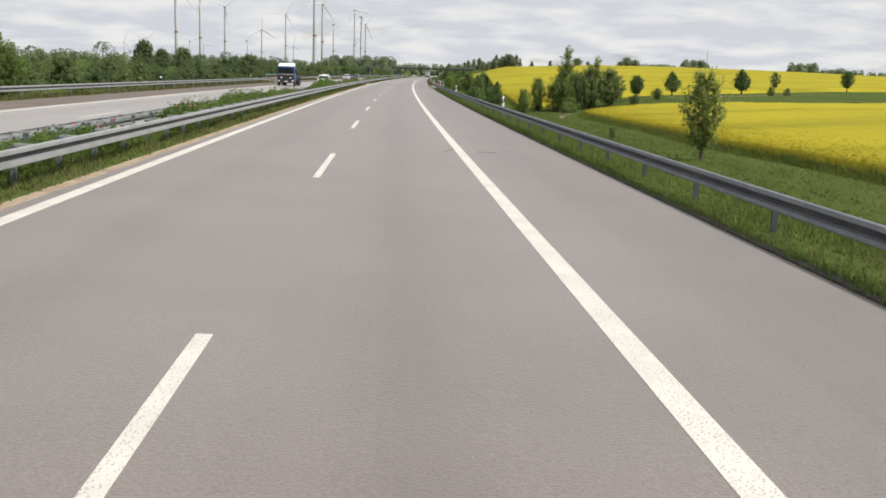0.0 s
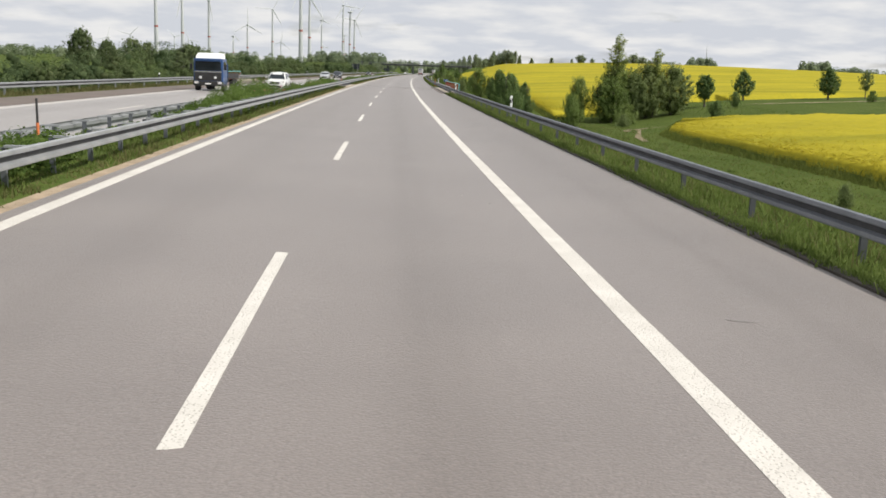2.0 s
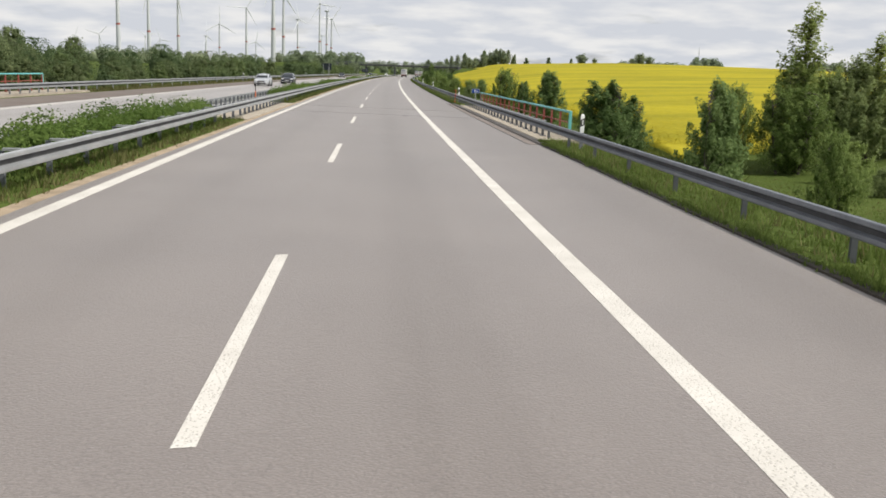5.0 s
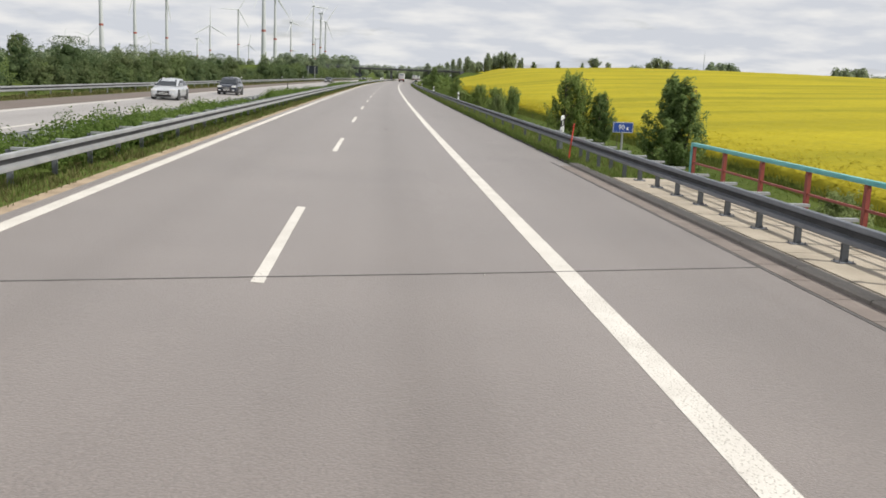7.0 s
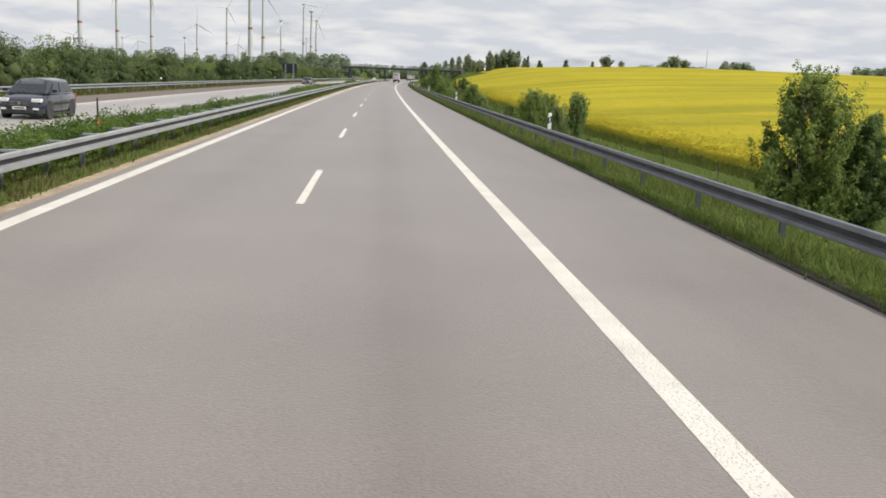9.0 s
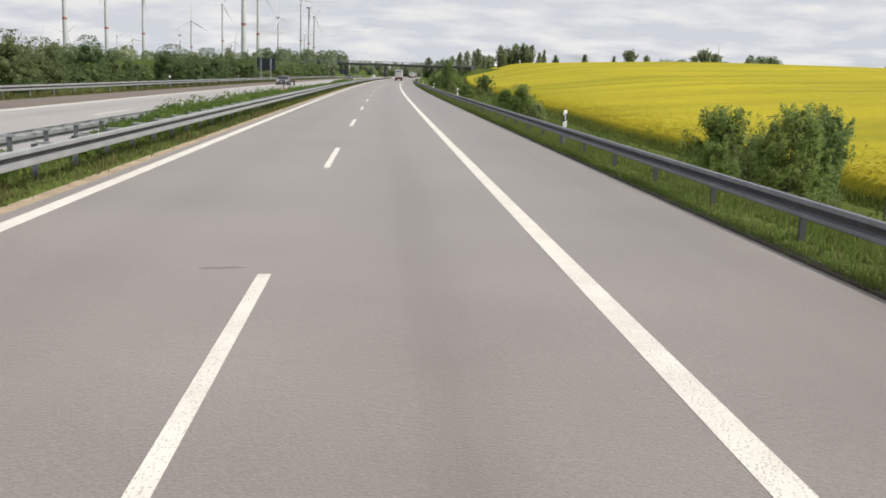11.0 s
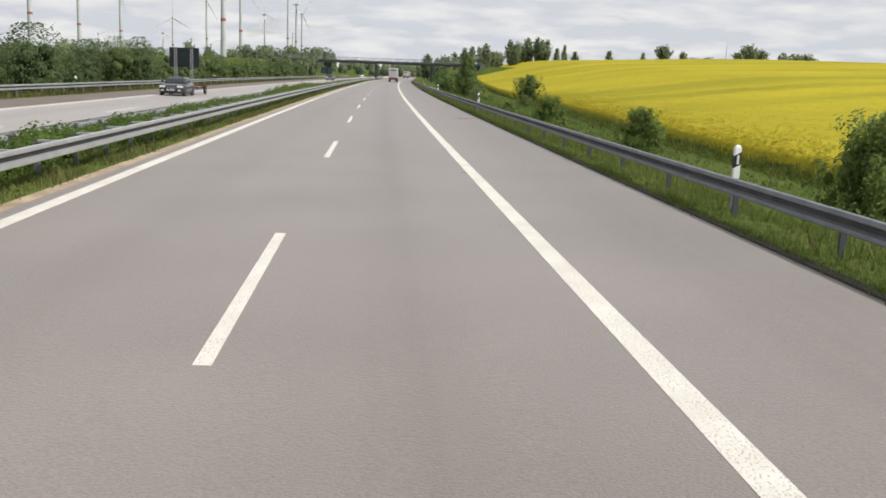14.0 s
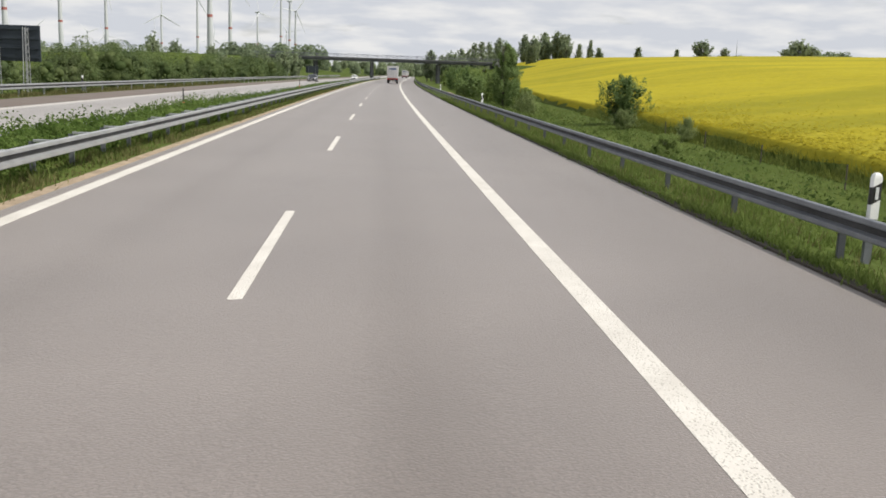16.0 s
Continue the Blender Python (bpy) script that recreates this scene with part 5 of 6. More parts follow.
# ---- rapeseed fields ----
def farm_side(x, y):
    """Metres north of the farm track that leads to the underpass."""
    return (x - 20) * -0.486 + (y - 181) * 0.874


def far_edge(s):
    return np.interp(s, [180, 230, 262, 300, 340, 400, 440, 510, 560, 700], [27, 26, 24.0, 22.3, 20.8, 20.9, 21.7, 22.2, 23.8, 30])


def near_edge(s):
    return np.interp(s, [-100, 60, 78, 92, 105, 130, 141, 150, 158, 166], [30.6, 30.2, 29.4, 30.0, 30.3, 30.0, 30.4, 31.5, 34.4, 40])


def far_depth(s, u):
    """How far inside the large field a place lies (metres, negative outside)."""
    x, y = plan(s, u)
    return np.minimum(np.minimum(u - far_edge(s), farm_side(x, y) - 9), 792 - s - 0.1 * u)


def near_depth(s, u):
    x, y = plan(s, u)
    return np.minimum(u - near_edge(s), np.interp(u, [35, 45, 53, 63, 75, 120], [178, 173, 165, 158, 155, 153]) - s)


def crop(name, label, depth, edge, ss, us, height, seed):
    """A lumpy canopy whose columns follow the field's edge; the side of the crop shows its stems."""
    S, W = np.meshgrid(ss, us, indexing="ij")
    U = W + edge(S) + 0.25 * np.sin(S * 0.19) * np.sin(S * 0.07 + 1)
    X, Y = plan(S, U)
    D = depth(S, U)
    rng = np.random.default_rng(seed)
    lump = rng.uniform(-0.05, 0.05, D.shape) + 0.08 * np.sin(S * 0.7 + U * 0.31) * np.sin(U * 0.9 - S * 0.2)
    lump *= np.clip((W - 0.7) / 2.0, 0.1, 1)
    Z = ground_z(S, U) + np.where(D > -1.0, (height + lump) * step(D, 0.2, 0.9) - 0.05, -0.6)
    n = len(us)
    idx = np.arange(D.size).reshape(D.shape)
    keep = (np.maximum(np.maximum(D[:-1, :-1], D[1:, :-1]), np.maximum(D[:-1, 1:], D[1:, 1:])) > 0.15)
    quads = np.stack([idx[:-1, :-1], idx[:-1, 1:], idx[1:, 1:], idx[1:, :-1]], -1)[keep]
    me = np_mesh(name, np.stack([X, Y, Z], -1).reshape(-1, 3), quads, M_RAPE)
    me.polygons.foreach_set("use_smooth", [True] * len(me.polygons))
    me.materials.append(M_STEM)
    side = (0.25 * (D[:-1, :-1] + D[1:, :-1] + D[:-1, 1:] + D[1:, 1:]))[keep] < 0.5
    side &= W[:-1, :-1][keep] < 0.8
    me.polygons.foreach_set("material_index", side.astype(np.int32))
    return tagged(part(name, me, M_RAPE), label, "crop field", kind="stuff")


near_us = np.concatenate([[-0.3, 0.05, 0.3, 0.5, 0.75, 1.1, 1.6], np.arange(2.3, 38, 0.8), np.geomspace(38, 880, 70)])
crop("rapeseed_field", "large field of bright yellow flowering rapeseed up to the hilltop", far_depth, far_edge,
     np.concatenate([np.arange(170, 580, 1.2), np.arange(580, 820, 4)]), near_us, 1.0, 61)
crop("rapeseed_field", "small field of yellow flowering rapeseed before the farm track", near_depth, near_edge,
     np.concatenate([np.arange(-200, 0, 8), np.arange(0, 185, 1.0), np.arange(185, 420, 6)]), near_us, 1.0, 62)


def flowers(depth, s0, s1, u0, u1, count, seed):
    """Flat flower heads lying along the top of the crop, thinning out away from the field's edge."""
    rng = np.random.default_rng(seed)
    s, u = rng.uniform(s0, s1, count), u0 + (u1 - u0) * rng.uniform(0, 1, count) ** 1.3
    d = depth(s, u)
    ok = (d > 0.45) & (rng.uniform(0, 1, count) < np.exp(-np.clip(d, 0, 99) / 3.5))
    s, u, d = s[ok], u[ok], d[ok]
    x, y = plan(s, u)
    z = ground_z(s, u) + step(d, 0.2, 0.9) * 1.0 + rng.uniform(-0.03, 0.05, len(s)) - np.where(d < 0.9, rng.uniform(0, .4, len(s)), 0)
    n, a = len(s), rng.uniform(0, 6.283, len(s))
    r = rng.uniform(0.05, 0.12, n)
    c = np.stack([x, y, z], 1)
    ring = [c + np.stack([np.cos(a + k * 1.571) * r, np.sin(a + k * 1.571) * r, rng.uniform(-0.35, 0.35, n) * r], 1) for k in range(4)]
    verts = np.stack(ring, 1).reshape(-1, 3)
    k = np.arange(n) * 4
    return verts, np.stack([np.stack([k, k + 1, k + 2], 1), np.stack([k, k + 2, k + 3], 1)], 1).reshape(-1, 3)


for args, lab in (((far_depth, 205, 480, 18, 40, 230000, 63), "yellow rapeseed flower heads along the large field"), ((near_depth, 15, 170, 24, 46, 130000, 64), "yellow rapeseed flower heads along the small field")):
    v, f = flowers(*args)
    tagged(part("rapeseed_flowers", np_mesh("rapeseed_flowers", v, f, M_FLOWER), M_FLOWER), lab, "flowers", kind="stuff")

def stems(depth, s0, s1, count, seed):
    rng = np.random.default_rng(seed)
    s, u = rng.uniform(s0, s1, count * 8), rng.uniform(18, 44, count * 8)
    d = depth(s, u)
    ok = (d > -0.5) & (d < 0.8)
    s, u, d = s[ok][:count], u[ok][:count], d[ok][:count]
    return blades(s, u, ground_z(s, u), 0.25 + 0.5 * step(d, -0.4, 0.6), rng, 4, 0.03, 0.3)


for args, lab in (((far_depth, 200, 480, 34000, 65), "green stems at the edge of the large rapeseed field"), ((near_depth, 15, 175, 20000, 66), "green stems at the edge of the small rapeseed field")):
    v, f = stems(*args)
    tagged(part("rapeseed_stems", np_mesh("rapeseed_stems", v, f, M_STEM), M_STEM), lab, "crop stems", kind="stuff")

# bare earth track by the underpass
def dirt_patch(name, label, pts, width, mat):
    sh = Shape()
    rows = []
    for k, (s, u) in enumerate(pts):
        w = width * (0.8 + 0.3 * math.sin(k * 1.7))
        rows.append([(s, u - w), (s, u), (s, u + w)])
    sh.loft([[Vector((*[float(c) for c in plan(a, b)], float(ground_z(a, b)) + 0.05)) for a, b in r] for r in rows], closed=False, caps=False)
    return tagged(part(name, sh, mat), label, "track", kind="structure")


dirt_patch("farm_track", "bare sandy wheel track bending round the small field", [(140, 26.9), (147, 27.9), (153, 29.5), (158, 30.9), (163, 32.0), (168, 34.3), (171.5, 37.5), (174, 42)], 0.38, M_TRACK)
dirt_patch("farm_track", "sandy spot on the meadow near the underpass", [(157.5, 29.3), (160, 29.8), (163, 31.0), (165, 32.5)], 0.45, M_TRACK)
dirt_patch("farm_track", "pale farm track along the tree row", [(206, 62), (212, 76), (220, 92), (230, 112), (250, 150)], 1.2, M_SAND)
dirt_patch("bare_bank", "bare brown bank behind the guard rail", [(478, 10.5), (490, 10.8), (505, 11), (520, 11), (540, 11)], 1.2, M_SOIL)


# ---- grass ----
def grass(name, label, count, s0, s1, u0, u1, h0, h1, seed, mat=M_GRASS, per=4, width=0.02, skip=(), power=1.0, lift=0.0):
    rng = np.random.default_rng(seed)
    s = rng.uniform(s0, s1, count)
    u = u0 + (u1 - u0) * rng.uniform(0, 1, count) ** power
    ok = np.ones(count, bool)
    for a, b in skip:
        ok &= ~((s > a) & (s < b))
    s, u = s[ok], u[ok]
    patch = 0.5 + 0.5 * np.sin(s * 0.9 + 3 * np.sin(s * 0.23)) * np.sin(u * 2.1 + s * 0.37)
    h = (h0 + (h1 - h0) * patch * rng.uniform(0.5, 1.2, len(s)))
    v, f = blades(s, u, ground_z(s, u) + lift, h, rng, per, width)
    return tagged(part(name, np_mesh(name, v, f, mat), mat), label, "grass", kind="stuff")


BR = ((155.5, 194),)
grass("verge_grass", "green grass along the hard shoulder under the guard rail", 48000, -2, 480, 7.30, 9.6, 0.07, 0.26, 71, M_GRASS, 4, 0.018, BR)
grass("verge_grass", "dry grass stalks among the verge", 7000, -2, 480, 7.5, 9.6, 0.15, 0.4, 72, M_DRY, 3, 0.012, BR)
grass("edge_grass", "short dark grass overhanging the edge of the hard shoulder", 15000, -2, 480, 7.22, 7.5, 0.08, 0.2, 70, M_GRASS, 4, 0.016, ((155, 197),))
grass("slope_grass", "tall meadow grass on the embankment slope", 52000, 0, 490, 9.4, 28, 0.10, 0.30, 73, M_GRASS, 4, 0.014, (), 1.2)
grass("slope_grass", "dry stalks on the embankment slope", 5000, 0, 490, 9.4, 24, 0.2, 0.42, 74, M_DRY, 3, 0.010, ())
grass("median_grass", "green grass and weeds in the median", 27000, -2, 520, -4.56, -7.15, 0.10, 0.32, 75, M_GRASS, 4, 0.018, ((160, 180.5),))
grass("median_grass", "dry grass along the gravel strip", 24000, -2, 520, -4.36, -5.3, 0.06, 0.27, 76, M_DRY, 4, 0.014, ((160, 180.5),))
grass("far_verge_grass", "olive grass under the guard rail behind the opposite shoulder", 22000, 20, 520, -18.8, -22.0, 0.12, 0.38, 77, M_DRY, 4, 0.03, ((153, 187),))
grass("far_verge_grass", "dry grass behind the opposite shoulder", 9000, 20, 520, -18.8, -22.0, 0.15, 0.4, 78, M_DRY, 4, 0.025, ((153, 187),))
grass("meadow_grass", "meadow grass round the small field and the farm track", 42000, 20, 240, 16, 60, 0.08, 0.24, 79, M_GRASS, 3, 0.02, (), 1.3)
grass("meadow_grass", "pale grass stalks on the meadow by the small field", 9000, 10, 200, 14, 32, 0.12, 0.34, 80, M_DRY, 3, 0.014)


# ---- herbs and nettles on the slope ----
for seed, s0, s1, u0, u1, n, hh, lab in ((91, 198, 500, 9.6, 20.5, 2600, 0.55, "dark green herbs and nettles on the embankment slope"), (92, 0, 156, 10.5, 26, 900, 0.3, "low weeds on the meadow slope")):
    rng = np.random.default_rng(seed)
    cs, cu = rng.uniform(s0, s1, n), rng.uniform(u0, u1, n)
    thick = 0.5 + 0.5 * np.sin(cs * 0.21 + 1.7 * np.sin(cu * 0.5)) * np.sin(cu * 0.8 + cs * 0.05)
    ok = rng.uniform(0, 1, n) < thick + 0.15
    cs, cu = cs[ok], cu[ok]
    per = 14
    S, U = np.repeat(cs, per) + rng.normal(0, 0.28, len(cs) * per), np.repeat(cu, per) + rng.normal(0, 0.22, len(cs) * per)
    x, y = plan(S, U)
    z = ground_z(S, U) + rng.uniform(0.02, 1, len(S)) * np.repeat(hh * rng.uniform(0.4, 1.1, len(cs)), per)
    leafy_mass("slope_herbs", lab, np.stack([x, y, z], 1), rng.uniform(0.09, 0.2, len(S)), M_HERB, seed, "weeds")


# ---- shrubs in the median ----
MEDIAN = ((5, .6), (22, .6), (25, .25), (29, .3), (31, .75), (33, .85), (38, .75), (41, 1.0), (46, 1.1), (51, .87), (60, .8), (67, .8), (70, .35), (78, .35), (80, .5), (84, .7), (88, .95), (94, 1.25),
          (98, 1.35), (104, 1.2), (106, .6), (108, .25), (113, .25), (114, .85), (117, .95), (122, .6), (125, .65), (131, .92), (140, 1.0), (150, 1.05), (158, .7), (160, .1), (183, .1), (186, .65), (190, .95),
          (193, 1.05), (202, .8), (210, .85), (217, .7), (222, .6), (229, .45), (230.5, .83), (236, .95), (242, 1.05), (247, .8), (251, .65), (260, .8), (282, .6), (284, .3), (293, .6), (297, .8), (300, .9),
          (311, .95), (330, .85), (333, .65), (335, .9), (348, .83), (360, .7), (388, .6), (391, .7), (395, .45), (397, .65), (401, .83), (404, 1.05), (409, .85), (424, .9), (450, .75), (520, .7), (570, .5))


def median_height(s):
    return np.interp(s, [a for a, _ in MEDIAN], [b for _, b in MEDIAN])


for seed, mat, lab, leaf in ((81, M_MEDIAN, "low green shrubs growing between the median guard rails", 0.076), (82, M_MEDIAN2, "darker green shrubs between the median guard rails", 0.070)):
    rng = np.random.default_rng(seed)
    cs = np.arange(6, 565, 1.9) + rng.uniform(-0.7, 0.7, 295)
    pts, size, inner, fill, ways = [], [], [], [], []
    for s in cs:
        h = float(median_height(s)) * rng.uniform(0.85, 1.25)
        if h < 0.42 or (160 < s < 183):
            continue
        r, u = rng.uniform(0.55, 0.85) * (0.75 + 0.35 * h), rng.uniform(-6.15, -5.5)
        k = int(1500 * r) if s < 430 else int(520 * r)
        a, t, q = rng.uniform(0, 6.283, k), rng.uniform(0, 1, k) ** 0.75, rng.uniform(0, 1, k) ** 0.4
        rr = r * q * (0.85 + 0.18 * np.sin(a * 3 + s))
        top = h * (1 - 0.42 * q ** 2.5) * (0.86 + 0.14 * np.sin(a * 2 + 3 * q + s))
        x, y = plan(s + np.cos(a) * rr * 1.7, u + np.sin(a) * rr * 0.95)
        pts.append(np.stack([x, y, on(s, u)[2] + 0.06 + t * top], 1))
        ways.append(np.stack([np.sin(a) * q * 0.8, np.cos(a) * q * 0.8, 0.25 + t * 0.7], 1))
        size.append(leaf * rng.uniform(.7, 1.5, k))
        for j in range(5):
            x, y = plan(s + rng.uniform(-0.8, 0.8) * r, u + rng.uniform(-0.3, 0.3) * r)
            inner.append((float(x), float(y), on(s, u)[2] + 0.12 + h * rng.uniform(0.05, 0.45)))
            fill.append(min(r, h) * rng.uniform(0.20, 0.30))
    leafy_mass("median_shrubs", lab, np.concatenate(pts), np.concatenate(size), mat, seed, inner=(np.array(inner), np.array(fill)), out=np.concatenate(ways))
rng = np.random.default_rng(83)
M_ROSE = material("pink_blossom", (0.45, 0.06, 0.12), (0.65, 0.16, 0.24), 5, 20, 0.7, bump=0)
s = np.concatenate([rng.normal(c, 1.2, 14) for c in (21, 29, 98, 105, 133)])
x, y = plan(s, rng.uniform(-5.7, -4.95, len(s)))
v, f = leaf_cards(np.stack([x, y, rng.uniform(0.6, 1.0, len(s)) + 0.13], 1), np.full(len(s), 0.09), rng)
tagged(part("rose_blossoms", np_mesh("rose_blossoms", v, f, M_ROSE), M_ROSE), "small pink blossoms on the median shrubs", "flowers", kind="stuff")

# thin lattice mast on the horizon
root = thing("radio_mast", "thin grey lattice radio mast far behind the field", "mast", Matrix.Translation((560, 1560, 6)))
part("mast", Shape().tube((0, 0, 0), (0, 0, 48), 0.9, 0.45, 6), M_TOWER, root)
part("antenna", Shape().tube((0, 0, 48), (0, 0, 56), 0.2, 0.1, 6), M_TOWER, root)

# fence posts at the field edge
first = None
for k in range(24):
    s = 232 + k * 9.5
    m = at(s, float(np.interp(s, [230, 262, 300, 340, 400, 470], [23.5, 21.8, 20.2, 18.8, 19.0, 22.4])), -0.2, k * 31)
    if first is None:
        first = thing("fence_post", "thin grey wooden fence post at the field edge", "fence post", m, "fence posts")
        part("post", Shape().tube((0, 0, -0.3), (0, 0, 1.2), 0.032, 0.028, 7), M_BARK, first)
    else:
        copy_thing(first, m)


# ---- vehicles ----
def wheel(root, x, y, r, width, rim_mat=None):
    sx = 1 if x > 0 else -1
    t = Shape()
    ring = [(r * 0.62, -0.5), (r * 0.9, -0.5), (r, -0.36), (r, 0.36), (r * 0.9, 0.5), (r * 0.62, 0.5)]
    rows = []
    for i in range(24):
        a = 2 * math.pi * i / 24
        rows.append([Vector((x + d * width, y + math.cos(a) * q, r + math.sin(a) * q)) for q, d in ring])
    t.loft(rows + [rows[0]], closed=True, caps=False)
    tyre = part("wheel", t, M_TYRE, root, smooth=40)
    rim = Shape().tube((x - width * 0.3, y, r), (x + sx * width * 0.36, y, r), r * 0.63, r * 0.63, 20)
    for k in range(5):
        a = 2 * math.pi * k / 5
        rim.box(x + sx * width * 0.40, y + math.cos(a) * r * 0.34, r + math.sin(a) * r * 0.34, 0.03, r * 0.22, r * 0.22)
    part("rim", rim, rim_mat or M_RIM, tyre, "alloy rim", smooth=30)
    return tyre


def car(name, label, m, paint, L, W, H, belt, nose, roof_a, roof_b, screen, tail, clear=0.2, r=0.33, box=0.0, group="oncoming cars", bars=False):
    """A passenger car, nose towards +y, origin under its middle. Lengths along y are measured from the nose."""
    root = thing(name, label, "car", m, group)
    hw = W / 2

    SECTION = ((0.86, 0.0), (0.97, 0.10), (1.0, 0.36), (1.0, 0.62), (0.965, 0.80), (0.90, 0.93), (0.76, 1.0))

    def ring(y, w, z0, z1, crown):
        right = [Vector((x * w, L / 2 - y, z0 + (z1 - z0) * z)) for x, z in SECTION]
        mid = [Vector((0.4 * w, L / 2 - y, z1 + crown * 0.8)), Vector((0, L / 2 - y, z1 + crown)), Vector((-0.4 * w, L / 2 - y, z1 + crown * 0.8))]
        return right + mid + [Vector((-p.x, p.y, p.z)) for p in reversed(right)]
    rows = [ring(y, hw * k, clear + a, z, c) for y, k, a, z, c in (
        (0.0, 0.62, 0.18, nose - 0.30, 0.0), (0.05, 0.80, 0.06, nose - 0.17, 0.01), (0.18, 0.92, 0.0, nose - 0.07, 0.02), (0.45, 0.98, 0.0, nose, 0.03), (screen - 0.1, 1.0, 0.0, belt - 0.05, 0.03),
        (screen + 0.45, 1.0, 0.0, belt, 0.0), (L * 0.5, 1.0, 0.0, belt + 0.02, 0.0), (tail, 1.0, 0.0, belt + 0.03, 0.0), (L - 0.3, 0.98, 0.0, belt - 0.02 - box, 0.02),
        (L - 0.1, 0.93, 0.05, belt - 0.10 - box, 0.01), (L, 0.82, 0.20, belt - 0.30 - box, 0.0))]
    part("body", Shape().loft(rows), paint, root, smooth=50)
    # painted cabin with the panes set into it
    gw, rw = hw * 0.92, hw * 0.72
    low = [(screen - 0.12, gw * 0.9), (screen + 0.25, gw), (L * 0.5, gw), (tail, gw * 0.97), (tail + 0.28, gw * 0.85)]
    high = [(roof_a, rw * 0.93), (roof_a + 0.25, rw), (L * 0.55, rw * 1.02), (roof_b - 0.2, rw * 0.98), (roof_b, rw * 0.9)]

    def arch(a, b):
        pts = []
        for k, inset in ((0.0, 0.0), (0.5, 0.015), (0.86, 0.0), (0.96, -0.05), (1.0, -0.16)):
            w, y = a[1] + (b[1] - a[1]) * min(k, 0.9) + (inset if k < 0.9 else inset * b[1]), a[0] + (b[0] - a[0]) * k
            pts.append(Vector((w, L / 2 - y, belt - 0.03 + (H - 0.04 - belt) * k)))
        return pts + [Vector((0, L / 2 - b[0], H))] + [Vector((-p.x, p.y, p.z)) for p in reversed(pts)]
    shells = [arch(a, b) for a, b in zip(low, high)]
    part("cabin", Shape().loft(shells), paint, root, smooth=50)

    def pane(name, pts, way):
        nrm = (pts[1] - pts[0]).cross(pts[2] - pts[0]).normalized()
        if nrm.dot(way) < 0:
            nrm = -nrm
        part(name, Shape().loft([[q + nrm * 0.018 for q in pts], [q - nrm * 0.02 for q in pts]]), M_GLASS, root, "dark tinted glass")

    def between(k, t0, t1, v, sx):
        """A point on the cabin's side: t along section k, v up."""
        a, b = shells[k], shells[k + 1]
        lo, hi = a[0].lerp(b[0], t0), a[2].lerp(b[2], t1)
        q = lo.lerp(hi, v)
        return Vector((sx * (q.x + 0.012), q.y, q.z))
    for k, sx0 in ((0, 1), (4, -1)):
        a = shells[k]
        q = [a[0].lerp(a[2], 0.06), a[2].lerp(a[3], 0.3)]
        pts = [Vector((q[0].x * 0.97, q[0].y, q[0].z)), Vector((q[1].x * 0.88, q[1].y, q[1].z)), Vector((-q[1].x * 0.88, q[1].y, q[1].z)), Vector((-q[0].x * 0.97, q[0].y, q[0].z))]
        pane("windscreen" if k == 0 else "rear_window", pts, Vector((0, sx0, 0.3)))
    for sx in (-1, 1):
        for k, t0, t1 in ((1, 0.02, 0.94), (2, 0.03, 0.97)):
            pane("side_window", [between(k, t0, t0, 0.12, sx), between(k, t0, t0, 0.95, sx), between(k, t1, t1, 0.95, sx), between(k, t1, t1, 0.12, sx)], Vector((sx, 0, 0)))
        pane("quarter_window", [between(0, 0.55, 0.75, 0.12, sx), between(0, 0.75, 0.85, 0.85, sx), between(0, 0.96, 0.96, 0.95, sx), between(0, 0.96, 0.96, 0.12, sx)], Vector((sx, 0, 0)))
        mir = Shape().box(sx * (hw + 0.08), L / 2 - screen - 0.35, belt + 0.1, 0.18, 0.1, 0.13)
        part("mirror", mir, paint, root, bevel=0.02)
        lamp = Shape().box(sx * hw * 0.70, L / 2 - 0.16, nose - 0.13, hw * 0.42, 0.26, 0.15)
        part("headlight", lamp, M_LAMP, root, "clear glass headlight", bevel=0.03)
        part("tail_light", Shape().box(sx * hw * 0.78, -L / 2 + 0.10, belt - 0.16 - box, hw * 0.26, 0.2, 0.2), M_REAR, root, "red tail light", bevel=0.03)
        part("door_line", Shape().box(sx * (hw + 0.001), L / 2 - L * 0.50, (belt + clear) / 2 + 0.1, 0.006, 0.012, belt - clear - 0.2), M_FRAME, root)
        part("sill", Shape().box(sx * (hw - 0.03), 0, clear + 0.02, 0.1, L * 0.5, 0.1), M_FRAME, root)
        part("fog_light", Shape().box(sx * hw * 0.68, L / 2 - 0.04, clear + 0.24, 0.2, 0.1, 0.08), M_LAMP, root)
        for y in (0.82, L - 0.86):
            wheel(root, sx * (hw - 0.11), L / 2 - y, r, 0.22)
            arch = Shape().tube((sx * (hw - 0.16), L / 2 - y, r + 0.03), (sx * (hw + 0.004), L / 2 - y, r + 0.03), r * 1.16, r * 1.16, 20)
            part("wheel_arch", arch, M_FRAME, root, smooth=40)
        if bars:
            part("roof_bar", Shape().box(sx * rw * 0.92, 0 - 0.2, H + 0.03, 0.05, 2.0, 0.04), M_CHROME, root)
    part("grille", Shape().box(0, L / 2 - 0.02, nose - 0.26, hw * 0.9, 0.1, 0.2), M_FRAME, root, bevel=0.02)
    for z in (-0.31, -0.25, -0.19):
        part("grille_bar", Shape().box(0, L / 2 + 0.035, nose + z, hw * 0.86, 0.02, 0.015), M_CHROME, root)
